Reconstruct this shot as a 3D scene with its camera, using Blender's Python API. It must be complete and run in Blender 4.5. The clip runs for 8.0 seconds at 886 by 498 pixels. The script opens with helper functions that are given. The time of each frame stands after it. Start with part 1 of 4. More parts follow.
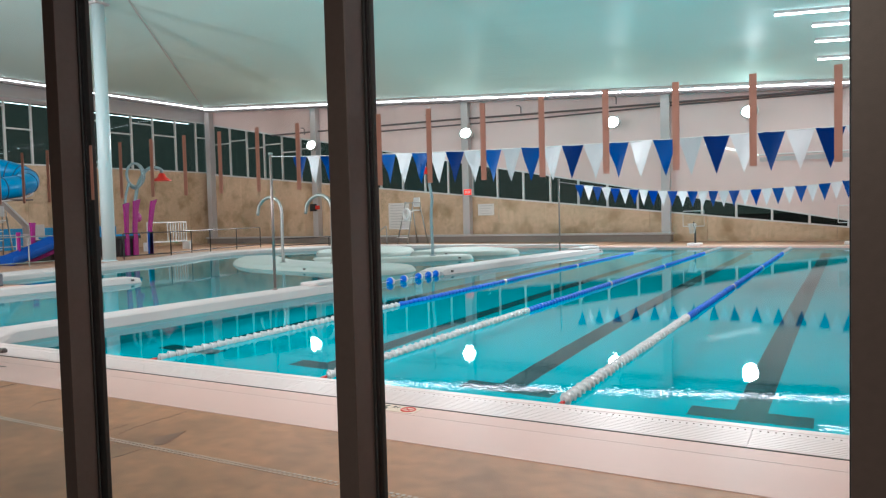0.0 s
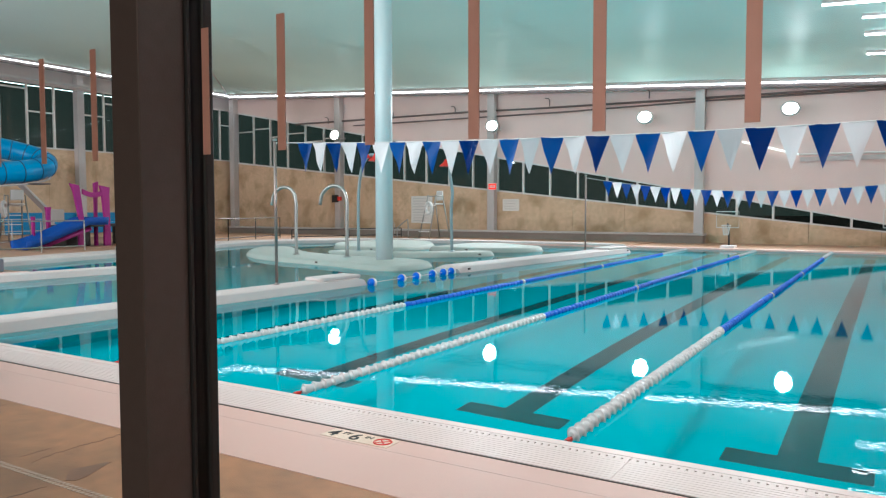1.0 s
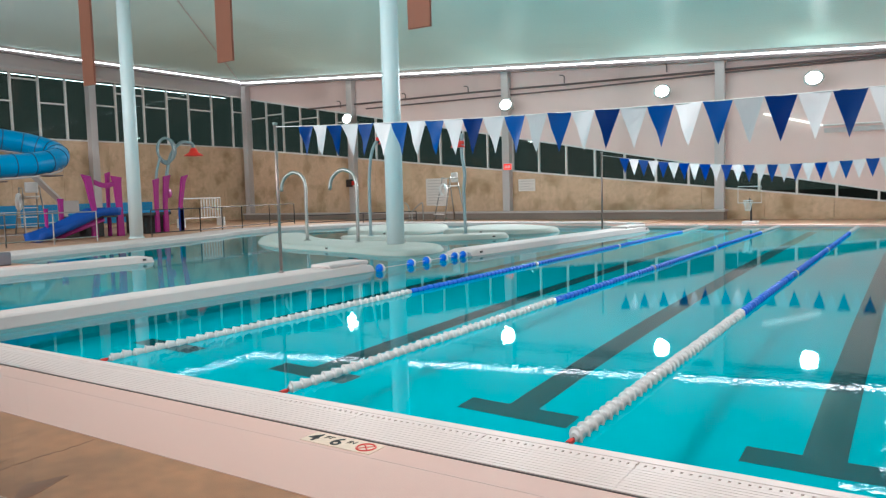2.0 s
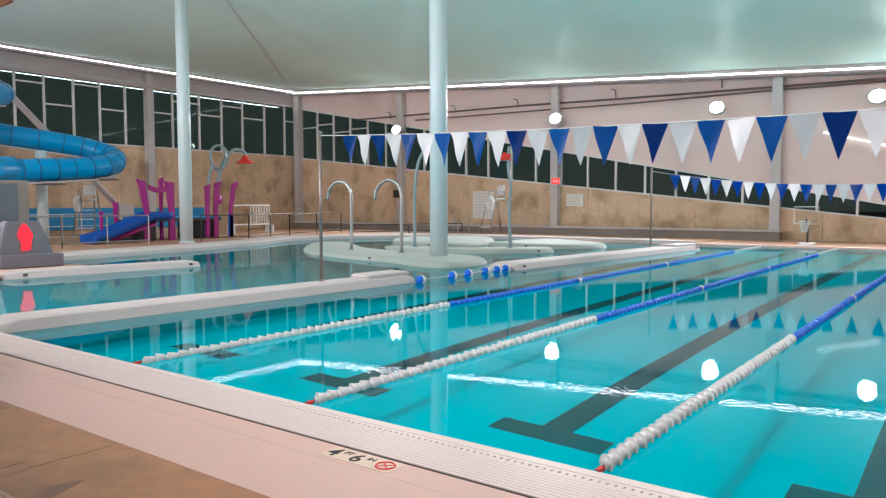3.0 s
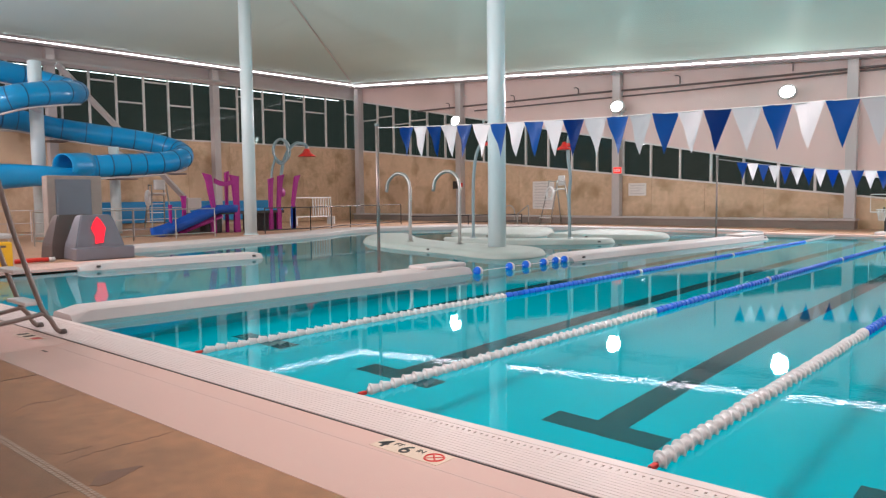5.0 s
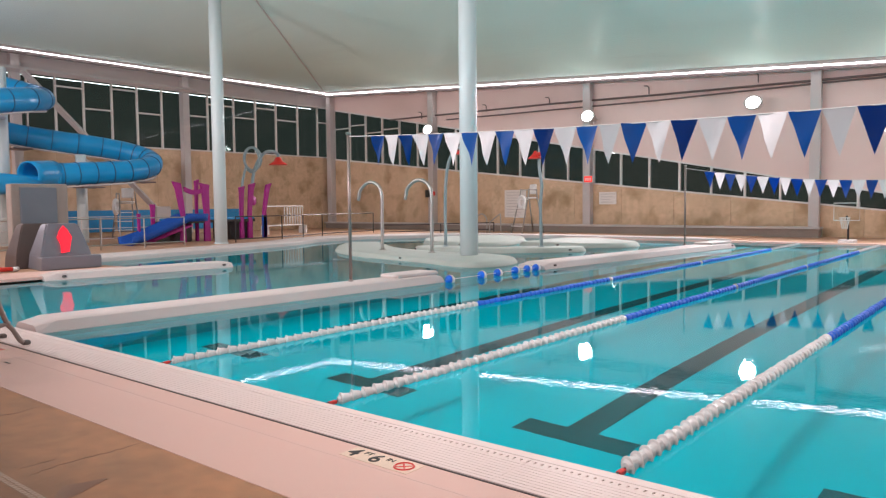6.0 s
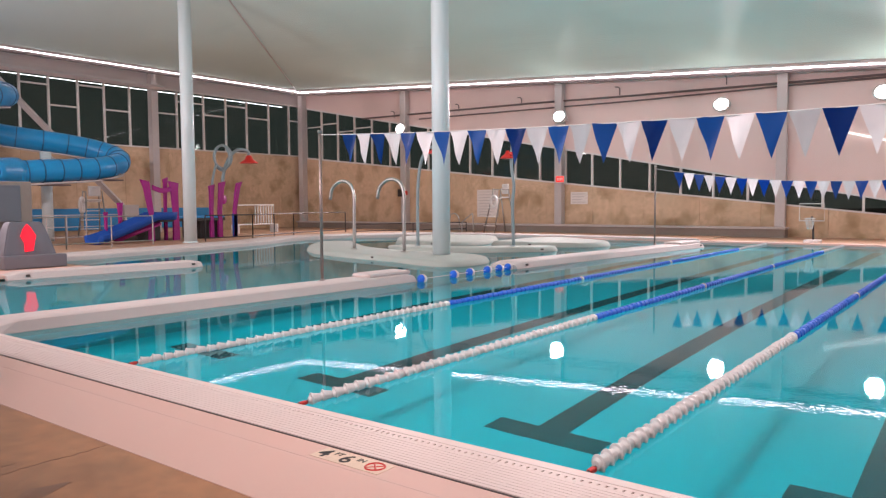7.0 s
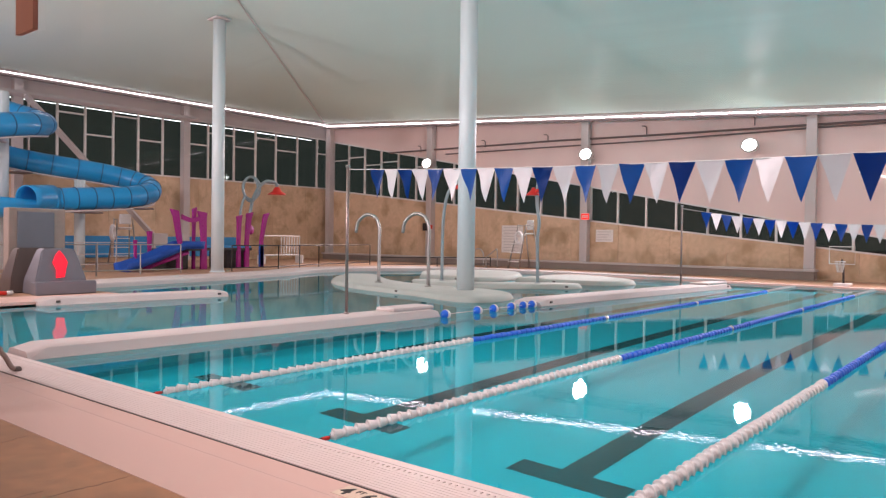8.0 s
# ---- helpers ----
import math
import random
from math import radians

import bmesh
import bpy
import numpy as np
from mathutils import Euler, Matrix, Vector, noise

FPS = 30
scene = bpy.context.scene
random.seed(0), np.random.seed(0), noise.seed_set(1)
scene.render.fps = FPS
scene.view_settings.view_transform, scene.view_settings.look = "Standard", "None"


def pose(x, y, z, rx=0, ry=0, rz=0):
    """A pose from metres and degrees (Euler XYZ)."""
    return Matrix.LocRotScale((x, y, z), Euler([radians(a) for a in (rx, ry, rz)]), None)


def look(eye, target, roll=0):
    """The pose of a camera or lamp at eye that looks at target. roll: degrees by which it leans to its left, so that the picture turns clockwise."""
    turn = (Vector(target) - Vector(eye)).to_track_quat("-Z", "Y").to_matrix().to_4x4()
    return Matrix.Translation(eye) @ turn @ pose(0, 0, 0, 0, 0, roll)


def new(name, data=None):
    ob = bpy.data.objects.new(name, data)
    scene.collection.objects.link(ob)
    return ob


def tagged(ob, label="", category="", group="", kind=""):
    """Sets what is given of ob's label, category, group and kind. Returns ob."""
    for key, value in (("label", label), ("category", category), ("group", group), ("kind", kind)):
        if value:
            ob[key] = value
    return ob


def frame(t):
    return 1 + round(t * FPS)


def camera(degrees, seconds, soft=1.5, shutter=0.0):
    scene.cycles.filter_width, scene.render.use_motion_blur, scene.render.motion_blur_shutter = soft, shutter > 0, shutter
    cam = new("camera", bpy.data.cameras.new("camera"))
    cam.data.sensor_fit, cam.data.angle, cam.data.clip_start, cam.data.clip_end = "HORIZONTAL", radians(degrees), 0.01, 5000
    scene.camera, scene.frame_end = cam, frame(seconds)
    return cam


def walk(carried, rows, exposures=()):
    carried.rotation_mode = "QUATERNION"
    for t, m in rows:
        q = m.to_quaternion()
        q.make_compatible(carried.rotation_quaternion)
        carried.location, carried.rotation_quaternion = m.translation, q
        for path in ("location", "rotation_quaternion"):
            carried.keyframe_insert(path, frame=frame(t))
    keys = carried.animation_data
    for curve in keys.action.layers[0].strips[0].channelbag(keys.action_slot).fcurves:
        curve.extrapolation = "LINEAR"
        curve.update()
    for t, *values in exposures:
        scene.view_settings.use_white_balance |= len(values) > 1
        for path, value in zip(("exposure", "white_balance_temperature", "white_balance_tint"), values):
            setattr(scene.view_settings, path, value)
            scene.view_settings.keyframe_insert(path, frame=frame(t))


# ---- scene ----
cam = camera(62.2, 8.0, soft=1.2)
PATH = [
    (0, (2.131, -5.629, 1.581), (1.151, -3.888, 1.487), -1.5),
    (0.5, (1.966, -5.067, 1.582), (1.028, -3.304, 1.476), -0.4),
    (1, (1.873, -4.601, 1.58), (0.828, -2.899, 1.471), -0.1),
    (1.5, (1.831, -4.284, 1.585), (0.769, -2.595, 1.451), -0.8),
    (1.7, (1.821, -4.194, 1.574), (0.752, -2.511, 1.418), -1.1),
    (2.8, (1.819, -3.916, 1.574), (0.643, -2.303, 1.440), -1.2),
    (3, (1.823, -3.887, 1.564), (0.626, -2.289, 1.443), -0.1),
    (3.5, (1.839, -3.856, 1.561), (0.492, -2.386, 1.401), 0.3),
    (4, (1.838, -3.828, 1.557), (0.435, -2.411, 1.392), -0.1),
    (4.5, (1.859, -3.825, 1.558), (0.494, -2.37, 1.409), 0.8),
    (4.7, (1.859, -3.822, 1.567), (0.518, -2.345, 1.419), -0.0),
    (5.8, (1.861, -3.784, 1.557), (0.567, -2.266, 1.425), -0.6),
    (6, (1.886, -3.811, 1.566), (0.617, -2.27, 1.444), -0.6),
    (6.5, (1.892, -3.812, 1.572), (0.678, -2.226, 1.458), -1.0),
    (7, (1.878, -3.792, 1.561), (0.668, -2.205, 1.437), -0.4),
    (7.5, (1.874, -3.824, 1.593), (0.651, -2.248, 1.461), 0.9),
    (8, (1.876, -3.822, 1.596), (0.613, -2.272, 1.564), 0.8),
]
walk(cam, [(t, look(eye, target, roll)) for t, eye, target, roll in PATH],
     exposures=((0.0, 0.4, 5450, -17), (1.7, 0.42, 5500, -17), (3.0, 0.42, 5700, -11), (4.5, 0.4, 6000, -3), (6.0, 0.38, 6200, 1), (7.5, 0.33, 6500, 11), (8.0, 0.33, 6500, 11)))

# ---- light ----
world = bpy.data.worlds.new("night")
scene.world = world
world.use_nodes = True
world.node_tree.nodes["Background"].inputs[0].default_value = (0.056, 0.057, 0.054, 1)
world.node_tree.nodes["Background"].inputs[1].default_value = 1.0

LAMPS = ((-26.2, 5.87), (-15.81, 5.78), (-7.95, 5.70), (-1.9, 5.65))
LAMP_COLOUR = (1.0, 0.79, 0.84)


def area_lamp(name, at, target, size, watts, colour=LAMP_COLOUR, spread=180):
    data = bpy.data.lights.new(name, "AREA")
    data.shape, data.size, data.energy, data.color = "DISK", size, watts, colour
    data.spread = radians(spread)
    ob = new(name, data)
    ob.matrix_world = look(at, target)
    return ob


FAR_WATTS = 340
for x, z in LAMPS:
    area_lamp("flood_and_fill_beam", (x, 28.75, z), (x, 19.3, 0.0), 0.6, FAR_WATTS, spread=115)
# Unseen row along the near wall, added as fill for the hall.
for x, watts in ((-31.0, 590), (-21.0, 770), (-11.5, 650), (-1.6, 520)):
    area_lamp("flood_and_fill_beam", (x, -2.3, 6.5), (x, 13.0, 3.9), 0.6, watts)
area_lamp("lobby_light_glow", (1.6, -6.4, 3.05), (1.6, -6.4, 0.0), 0.5, 80, (1.0, 0.72, 0.6))

# ---- materials ----


def material(name, colour, rough=0.6, metal=0.0, grain=0.0, scale=8.0, stain=0.0, stain_scale=0.6, bump=0.0, bump_scale=60.0,
             coat=0.0, dark=None, vary=0.0, stretch=(1, 1, 1)):
    """A procedural surface: two scales of colour change, roughness change and fine relief."""
    m = bpy.data.materials.new(name)
    m.use_nodes = True
    nt = m.node_tree
    bs = nt.nodes["Principled BSDF"]
    bs.inputs["Roughness"].default_value = rough
    bs.inputs["Metallic"].default_value = metal
    bs.inputs["Coat Weight"].default_value = coat
    tc = nt.nodes.new("ShaderNodeTexCoord")
    mp = nt.nodes.new("ShaderNodeMapping")
    mp.inputs["Scale"].default_value = stretch
    nt.links.new(tc.outputs["Object"], mp.inputs[0])
    rgb = (*colour, 1)
    out = None

    def noise_tex(s, detail=5.0):
        n = nt.nodes.new("ShaderNodeTexNoise")
        n.inputs["Scale"].default_value, n.inputs["Detail"].default_value = s, detail
        nt.links.new(mp.outputs[0], n.inputs["Vector"])
        return n

    def mixed(prev, fac, other):
        mx = nt.nodes.new("ShaderNodeMix")
        mx.data_type = "RGBA"
        nt.links.new(fac, mx.inputs[0])
        if prev is None:
            mx.inputs[6].default_value = rgb
        else:
            nt.links.new(prev, mx.inputs[6])
        mx.inputs[7].default_value = (*other, 1)
        return mx.outputs[2]

    def ramp(src, lo, hi, top=1.0):
        r = nt.nodes.new("ShaderNodeMapRange")
        r.inputs[1].default_value, r.inputs[2].default_value, r.inputs[4].default_value = lo, hi, top
        nt.links.new(src, r.inputs[0])
        return r.outputs[0]

    shade = dark or tuple(c * 0.55 for c in colour)
    if grain:
        out = mixed(out, ramp(noise_tex(scale).outputs[0], 0.35, 0.7, grain), shade)
    if stain:
        out = mixed(out, ramp(noise_tex(stain_scale, 8.0).outputs[0], 0.48, 0.72, stain), shade)
    if vary:
        oi = nt.nodes.new("ShaderNodeObjectInfo")
        out = mixed(out, ramp(oi.outputs["Random"], 0, 1, vary), shade)
    if out is None:
        bs.inputs["Base Color"].default_value = rgb
    else:
        nt.links.new(out, bs.inputs["Base Color"])
    if bump:
        b = nt.nodes.new("ShaderNodeBump")
        b.inputs["Strength"].default_value, b.inputs["Distance"].default_value = bump, 0.01
        nt.links.new(noise_tex(bump_scale).outputs[0], b.inputs["Height"])
        nt.links.new(b.outputs[0], bs.inputs["Normal"])
    return m


def glowing(name, colour, strength):
    m = bpy.data.materials.new(name)
    m.use_nodes = True
    bs = m.node_tree.nodes["Principled BSDF"]
    bs.inputs["Base Color"].default_value = (*[0.7 * c for c in colour], 1)
    bs.inputs["Emission Color"].default_value = (*colour, 1)
    bs.inputs["Emission Strength"].default_value = strength
    return m


def pane_material(name, tint, ior, rough=0.0):
    m = bpy.data.materials.new(name)
    m.use_nodes = True
    nt = m.node_tree
    nt.nodes.remove(nt.nodes["Principled BSDF"])
    tr, gl = nt.nodes.new("ShaderNodeBsdfTransparent"), nt.nodes.new("ShaderNodeBsdfGlossy")
    lw, mx = nt.nodes.new("ShaderNodeLayerWeight"), nt.nodes.new("ShaderNodeMixShader")
    tr.inputs[0].default_value = (*tint, 1)
    gl.inputs["Roughness"].default_value = rough
    lw.inputs[0].default_value = 0.5
    steep, scaled = nt.nodes.new("ShaderNodeMath"), nt.nodes.new("ShaderNodeMath")
    steep.operation, scaled.operation = "POWER", "MULTIPLY_ADD"
    base = ((ior - 1) / (ior + 1)) ** 2
    steep.inputs[1].default_value = 5.0
    scaled.inputs[1].default_value, scaled.inputs[2].default_value = 1 - base, base
    nt.links.new(lw.outputs["Facing"], steep.inputs[0])
    nt.links.new(steep.outputs[0], scaled.inputs[0])
    nt.links.new(scaled.outputs[0], mx.inputs[0])
    nt.links.new(tr.outputs[0], mx.inputs[1])
    nt.links.new(gl.outputs[0], mx.inputs[2])
    nt.links.new(mx.outputs[0], nt.nodes["Material Output"].inputs[0])
    return m


def water_material():
    m = bpy.data.materials.new("pool_water")
    m.use_nodes = True
    nt = m.node_tree
    nt.nodes.remove(nt.nodes["Principled BSDF"])
    rf, gl = nt.nodes.new("ShaderNodeBsdfRefraction"), nt.nodes.new("ShaderNodeBsdfGlossy")
    fr, mx = nt.nodes.new("ShaderNodeFresnel"), nt.nodes.new("ShaderNodeMixShader")
    rf.inputs["Color"].default_value = (0.12, 0.90, 0.95, 1)
    rf.inputs["IOR"].default_value, rf.inputs["Roughness"].default_value = 1.33, 0.0
    gl.inputs["Roughness"].default_value = 0.012
    fr.inputs[0].default_value = 1.33
    tc, bump = nt.nodes.new("ShaderNodeTexCoord"), nt.nodes.new("ShaderNodeBump")
    fine, wide, add = nt.nodes.new("ShaderNodeTexNoise"), nt.nodes.new("ShaderNodeTexNoise"), nt.nodes.new("ShaderNodeMath")
    fine.inputs["Scale"].default_value, fine.inputs["Detail"].default_value = 21.0, 0.5
    wide.inputs["Scale"].default_value, wide.inputs["Detail"].default_value = 0.35, 0.0
    for n in (fine, wide):
        nt.links.new(tc.outputs["Object"], n.inputs["Vector"])
    add.operation = "MULTIPLY_ADD"
    add.inputs[1].default_value = 0.25
    nt.links.new(fine.outputs[0], add.inputs[0])
    nt.links.new(wide.outputs[0], add.inputs[2])
    bump.inputs["Strength"].default_value, bump.inputs["Distance"].default_value = 1.0, 0.0009
    nt.links.new(add.outputs[0], bump.inputs["Height"])
    for n in (rf, gl, fr):
        nt.links.new(bump.outputs[0], n.inputs["Normal"])
    nt.links.new(fr.outputs[0], mx.inputs[0])
    nt.links.new(rf.outputs[0], mx.inputs[1])
    nt.links.new(gl.outputs[0], mx.inputs[2])
    nt.links.new(mx.outputs[0], nt.nodes["Material Output"].inputs[0])
    return m


M_CONCRETE = material("board_concrete", (0.80, 0.58, 0.40), 0.75, grain=0.35, scale=5.0, stain=1.0, stain_scale=0.9, bump=0.35,
                      bump_scale=25, dark=(0.40, 0.265, 0.145), vary=0.18)
M_PLASTER = material("wall_plaster", (0.85, 0.66, 0.62), 0.7, grain=0.12, scale=3, stain=0.12, stain_scale=0.3, bump=0.1)
M_CEILING = material("ceiling_membrane", (0.735, 0.90, 0.842), 0.42, grain=0.10, scale=0.8, stain=0.10, stain_scale=0.15, bump=0.06,
                     bump_scale=3.0, stretch=(0.25, 2.5, 1))
M_CEILING.node_tree.nodes["Principled BSDF"].inputs["Specular IOR Level"].default_value = 0.0
_nt = M_CEILING.node_tree
_gl, _mx = _nt.nodes.new("ShaderNodeBsdfGlossy"), _nt.nodes.new("ShaderNodeMixShader")
_gl.inputs["Roughness"].default_value, _mx.inputs[0].default_value = 0.33, 0.034
_nt.links.new(_nt.nodes["Principled BSDF"].outputs[0], _mx.inputs[1])
_nt.links.new(_gl.outputs[0], _mx.inputs[2])
_nt.links.new(_mx.outputs[0], _nt.nodes["Material Output"].inputs[0])
M_STEEL_PAINT = material("painted_steel", (0.62, 0.72, 0.74), 0.35, grain=0.08, scale=6, bump=0.04)
M_GREY_PAINT = material("grey_painted_steel", (0.58, 0.53, 0.52), 0.5, grain=0.15, scale=5)
M_DECK = material("brown_deck", (0.49, 0.235, 0.115), 0.5, grain=0.5, scale=7, stain=0.8, stain_scale=1.1, bump=0.25, bump_scale=120,
                  dark=(0.23, 0.12, 0.065))
M_TAN = material("tan_deck", (0.46, 0.27, 0.165), 0.5, grain=0.3, scale=12, stain=0.35, stain_scale=0.8, bump=0.15, bump_scale=80)
M_COPING = material("white_coping", (0.74, 0.485, 0.415), 0.5, grain=0.12, scale=14, stain=0.16, stain_scale=0.9, bump=0.12, bump_scale=90)
M_GRATE = material("white_grating", (0.80, 0.66, 0.62), 0.42, grain=0.12, scale=20)
M_TROUGH = material("gutter_trough", (0.68, 0.57, 0.54), 0.7, grain=0.2)
M_DRAIN = material("worn_drain", (0.62, 0.48, 0.39), 0.6, grain=0.3, scale=30, stain=0.5, stain_scale=2.0)
M_CRACK = material("damp_deck", (0.17, 0.085, 0.05), 0.45, grain=0.4, scale=14, bump=0.2, bump_scale=120)
M_DAMP = material("damp_smear", (0.27, 0.125, 0.068), 0.4, grain=0.6, scale=9, bump=0.2, bump_scale=120)
M_SLOT = material("dark_slot", (0.10, 0.085, 0.08), 0.8, grain=0.2)
M_FIBRE = material("white_fibreglass", (0.58, 0.51, 0.49), 0.65, grain=0.1, scale=2.5, stain=0.14, stain_scale=0.7, bump=0.05)
M_ISLAND = material("greenish_fibreglass", (0.42, 0.46, 0.42), 0.7, grain=0.12, scale=2.5, stain=0.2, stain_scale=0.7, bump=0.05)
M_SHELL = material("aqua_pool_plaster", (0.03, 0.54, 0.60), 0.6, grain=0.12, scale=4, stain=0.1, stain_scale=0.4)
M_SHELL_DEEP = material("teal_pool_plaster", (0.04, 0.36, 0.40), 0.6, grain=0.15, scale=4, stain=0.15, stain_scale=0.4)
M_LINE = material("black_lane_tile", (0.018, 0.055, 0.062), 0.5, grain=0.3, scale=12, dark=(0.05, 0.07, 0.08))
M_FLOAT_W = material("white_float", (0.68, 0.66, 0.65), 0.4, grain=0.12, scale=40, vary=0.2)
M_FLOAT_B = material("blue_float", (0.001, 0.13, 0.74), 0.6, grain=0.15, scale=40, vary=0.25)
M_RED = material("red_plastic", (0.70, 0.03, 0.02), 0.4, grain=0.15, scale=20)
M_STAINLESS = material("stainless_steel", (0.44, 0.44, 0.42), 0.42, metal=1.0, grain=0.15, scale=30)
M_DULL_STEEL = material("dull_steel", (0.30, 0.25, 0.23), 0.45, metal=0.8, grain=0.25, scale=25)
M_FRAME = material("bronze_frame", (0.090, 0.070, 0.066), 0.45, metal=0.2, grain=0.2, scale=40, bump=0.05, bump_scale=300)
M_GASKET = material("black_gasket", (0.012, 0.012, 0.013), 0.6, grain=0.2, scale=30)
M_MARK = material("brown_film", (0.62, 0.34, 0.27), 0.6, grain=0.1, scale=60)
M_MARK.node_tree.nodes["Principled BSDF"].inputs["Transmission Weight"].default_value = 0.35
M_GLASS = pane_material("clear_glass", (0.97, 0.98, 0.97), 1.3)
M_NIGHT_GLASS = pane_material("night_window_glass", (0.55, 0.62, 0.6), 1.28)
M_WIN_FRAME = material("window_frame_paint", (0.76, 0.72, 0.70), 0.45, grain=0.1)
M_FLAG_B = material("blue_vinyl", (0.004, 0.10, 0.40), 0.28, grain=0.12, scale=9, vary=0.25)
M_FLAG_W = material("white_vinyl", (0.82, 0.80, 0.81), 0.4, grain=0.05, scale=9, vary=0.05)
for _m, _c in ((M_FLAG_B, (0.004, 0.11, 0.42)), (M_FLAG_W, (0.75, 0.73, 0.75))):
    _nt = _m.node_tree
    _tl, _mx = _nt.nodes.new("ShaderNodeBsdfTranslucent"), _nt.nodes.new("ShaderNodeMixShader")
    _tl.inputs[0].default_value, _mx.inputs[0].default_value = (*_c, 1), 0.08
    _nt.links.new(_nt.nodes["Principled BSDF"].outputs[0], _mx.inputs[1])
    _nt.links.new(_tl.outputs[0], _mx.inputs[2])
    _nt.links.new(_mx.outputs[0], _nt.nodes["Material Output"].inputs[0])
M_CORD = material("white_cord", (0.7, 0.68, 0.66), 0.7)
M_SLIDE = material("blue_tube", (0.01, 0.33, 0.72), 0.3, grain=0.15, scale=2.5, stain=0.2, stain_scale=0.9, coat=0.3)
M_SLIDE_DARK = material("dark_blue_slide", (0.001, 0.065, 0.36), 0.7, grain=0.15, scale=4)
M_SEAM = material("tube_flange", (0.02, 0.10, 0.22), 0.5)
M_PURPLE = material("purple_plastic", (0.34, 0.004, 0.20), 0.5, grain=0.2, scale=6)
M_YELLOW = material("yellow_plastic", (0.85, 0.50, 0.01), 0.4, grain=0.12, scale=8)
M_WHITE = material("white_plastic", (0.80, 0.78, 0.77), 0.4, grain=0.1, scale=8)
M_BENCH = material("grey_ledge", (0.30, 0.25, 0.22), 0.7, grain=0.25, scale=8, stain=0.3)
M_PIPE = material("wall_pipe", (0.17, 0.13, 0.125), 0.5, grain=0.2)
M_BLACK = material("black_iron", (0.03, 0.028, 0.028), 0.5, grain=0.2)
M_GREYBOX = material("brushed_grey_panel", (0.20, 0.205, 0.24), 0.4, metal=0.4, grain=0.25, scale=6)
M_SCREEN = material("slate_panel", (0.15, 0.175, 0.21), 0.5, grain=0.2, scale=5)
M_SPOUT = material("grey_green_pipe", (0.26, 0.34, 0.36), 0.35, grain=0.15, scale=10)
M_INK = material("black_ink", (0.02, 0.018, 0.018), 0.6)
M_TILE = material("cream_sign_tile", (0.80, 0.62, 0.48), 0.4, grain=0.1)
M_BLUEPAD = material("blue_wall_pad", (0.03, 0.28, 0.60), 0.5, grain=0.15)
M_LOBBY = material("lobby_wall_paint", (0.30, 0.22, 0.20), 0.8, grain=0.15, scale=3)
M_LOBBY_FLOOR = material("lobby_floor_tile", (0.16, 0.11, 0.09), 0.5, grain=0.2, scale=6)
M_NOTICE = material("notice_board", (0.82, 0.76, 0.72), 0.6, grain=0.05)
M_BAR = material("grey_print", (0.62, 0.57, 0.55), 0.7)
M_STRIP = glowing("strip_tube", (1.0, 0.86, 0.93), 11.0)
M_LAMP = glowing("lamp_lens", (1.0, 0.97, 0.95), 30.0)
# Weak glow for a light line that is only mirrored in the glass.
M_STREAK = glowing("reflected_streak", (1.0, 0.93, 0.92), 1.0)
M_EXIT = glowing("exit_sign_face", (1.0, 0.03, 0.02), 0.7)
M_REDLIGHT = glowing("red_signal", (1.0, 0.008, 0.03), 1.1)
M_GROUND = material("night_ground", (0.05, 0.05, 0.05), 0.9, grain=0.2)
M_WATER = water_material()

# ---- mesh helpers ----


def link(name, bm, mat, parent=None, label="", smooth=False):
    me = bpy.data.meshes.new(name)
    bm.normal_update()
    bm.to_mesh(me)
    bm.free()
    me.materials.append(mat)
    if smooth:
        for p in me.polygons:
            p.use_smooth = True
    ob = new(name, me)
    if parent is not None:
        ob.parent = parent
    if label:
        tagged(ob, label)
    return ob


def part(name, bm, mat, parent, label="", smooth=False):
    return link(name, bm, mat, parent, label, smooth)


def share(name, me, parent, at, rz=0.0, rx=0.0, ry=0.0, scale=1.0):
    """One more object on a mesh that exists already."""
    ob = new(name, me)
    ob.parent = parent
    ob.matrix_basis = pose(*at, rx, ry, rz) @ Matrix.Scale(scale, 4)
    return ob


def thing(name, at, label, category, group="", rz=0.0):
    ob = new(name)
    ob.empty_display_size = 0.1
    ob.matrix_basis = pose(*at, 0, 0, rz)
    return tagged(ob, label, category, group)


def box(bm, x0, x1, y0, y1, z0, z1, bevel=0.0, m=None):
    r = bmesh.ops.create_cube(bm, size=1.0)
    vs = r["verts"]
    for v in vs:
        v.co = Vector((x0 + (v.co.x + 0.5) * (x1 - x0), y0 + (v.co.y + 0.5) * (y1 - y0), z0 + (v.co.z + 0.5) * (z1 - z0)))
    if bevel:
        es = list({e for v in vs for e in v.link_edges})
        vs = bmesh.ops.bevel(bm, geom=es, offset=bevel, segments=2, affect="EDGES", profile=0.5)["verts"]
    if m is not None:
        bmesh.ops.transform(bm, matrix=m, verts=list({v for v in vs}))
    return bm


def boxed(x0, x1, y0, y1, z0, z1, bevel=0.0):
    return box(bmesh.new(), x0, x1, y0, y1, z0, z1, bevel)


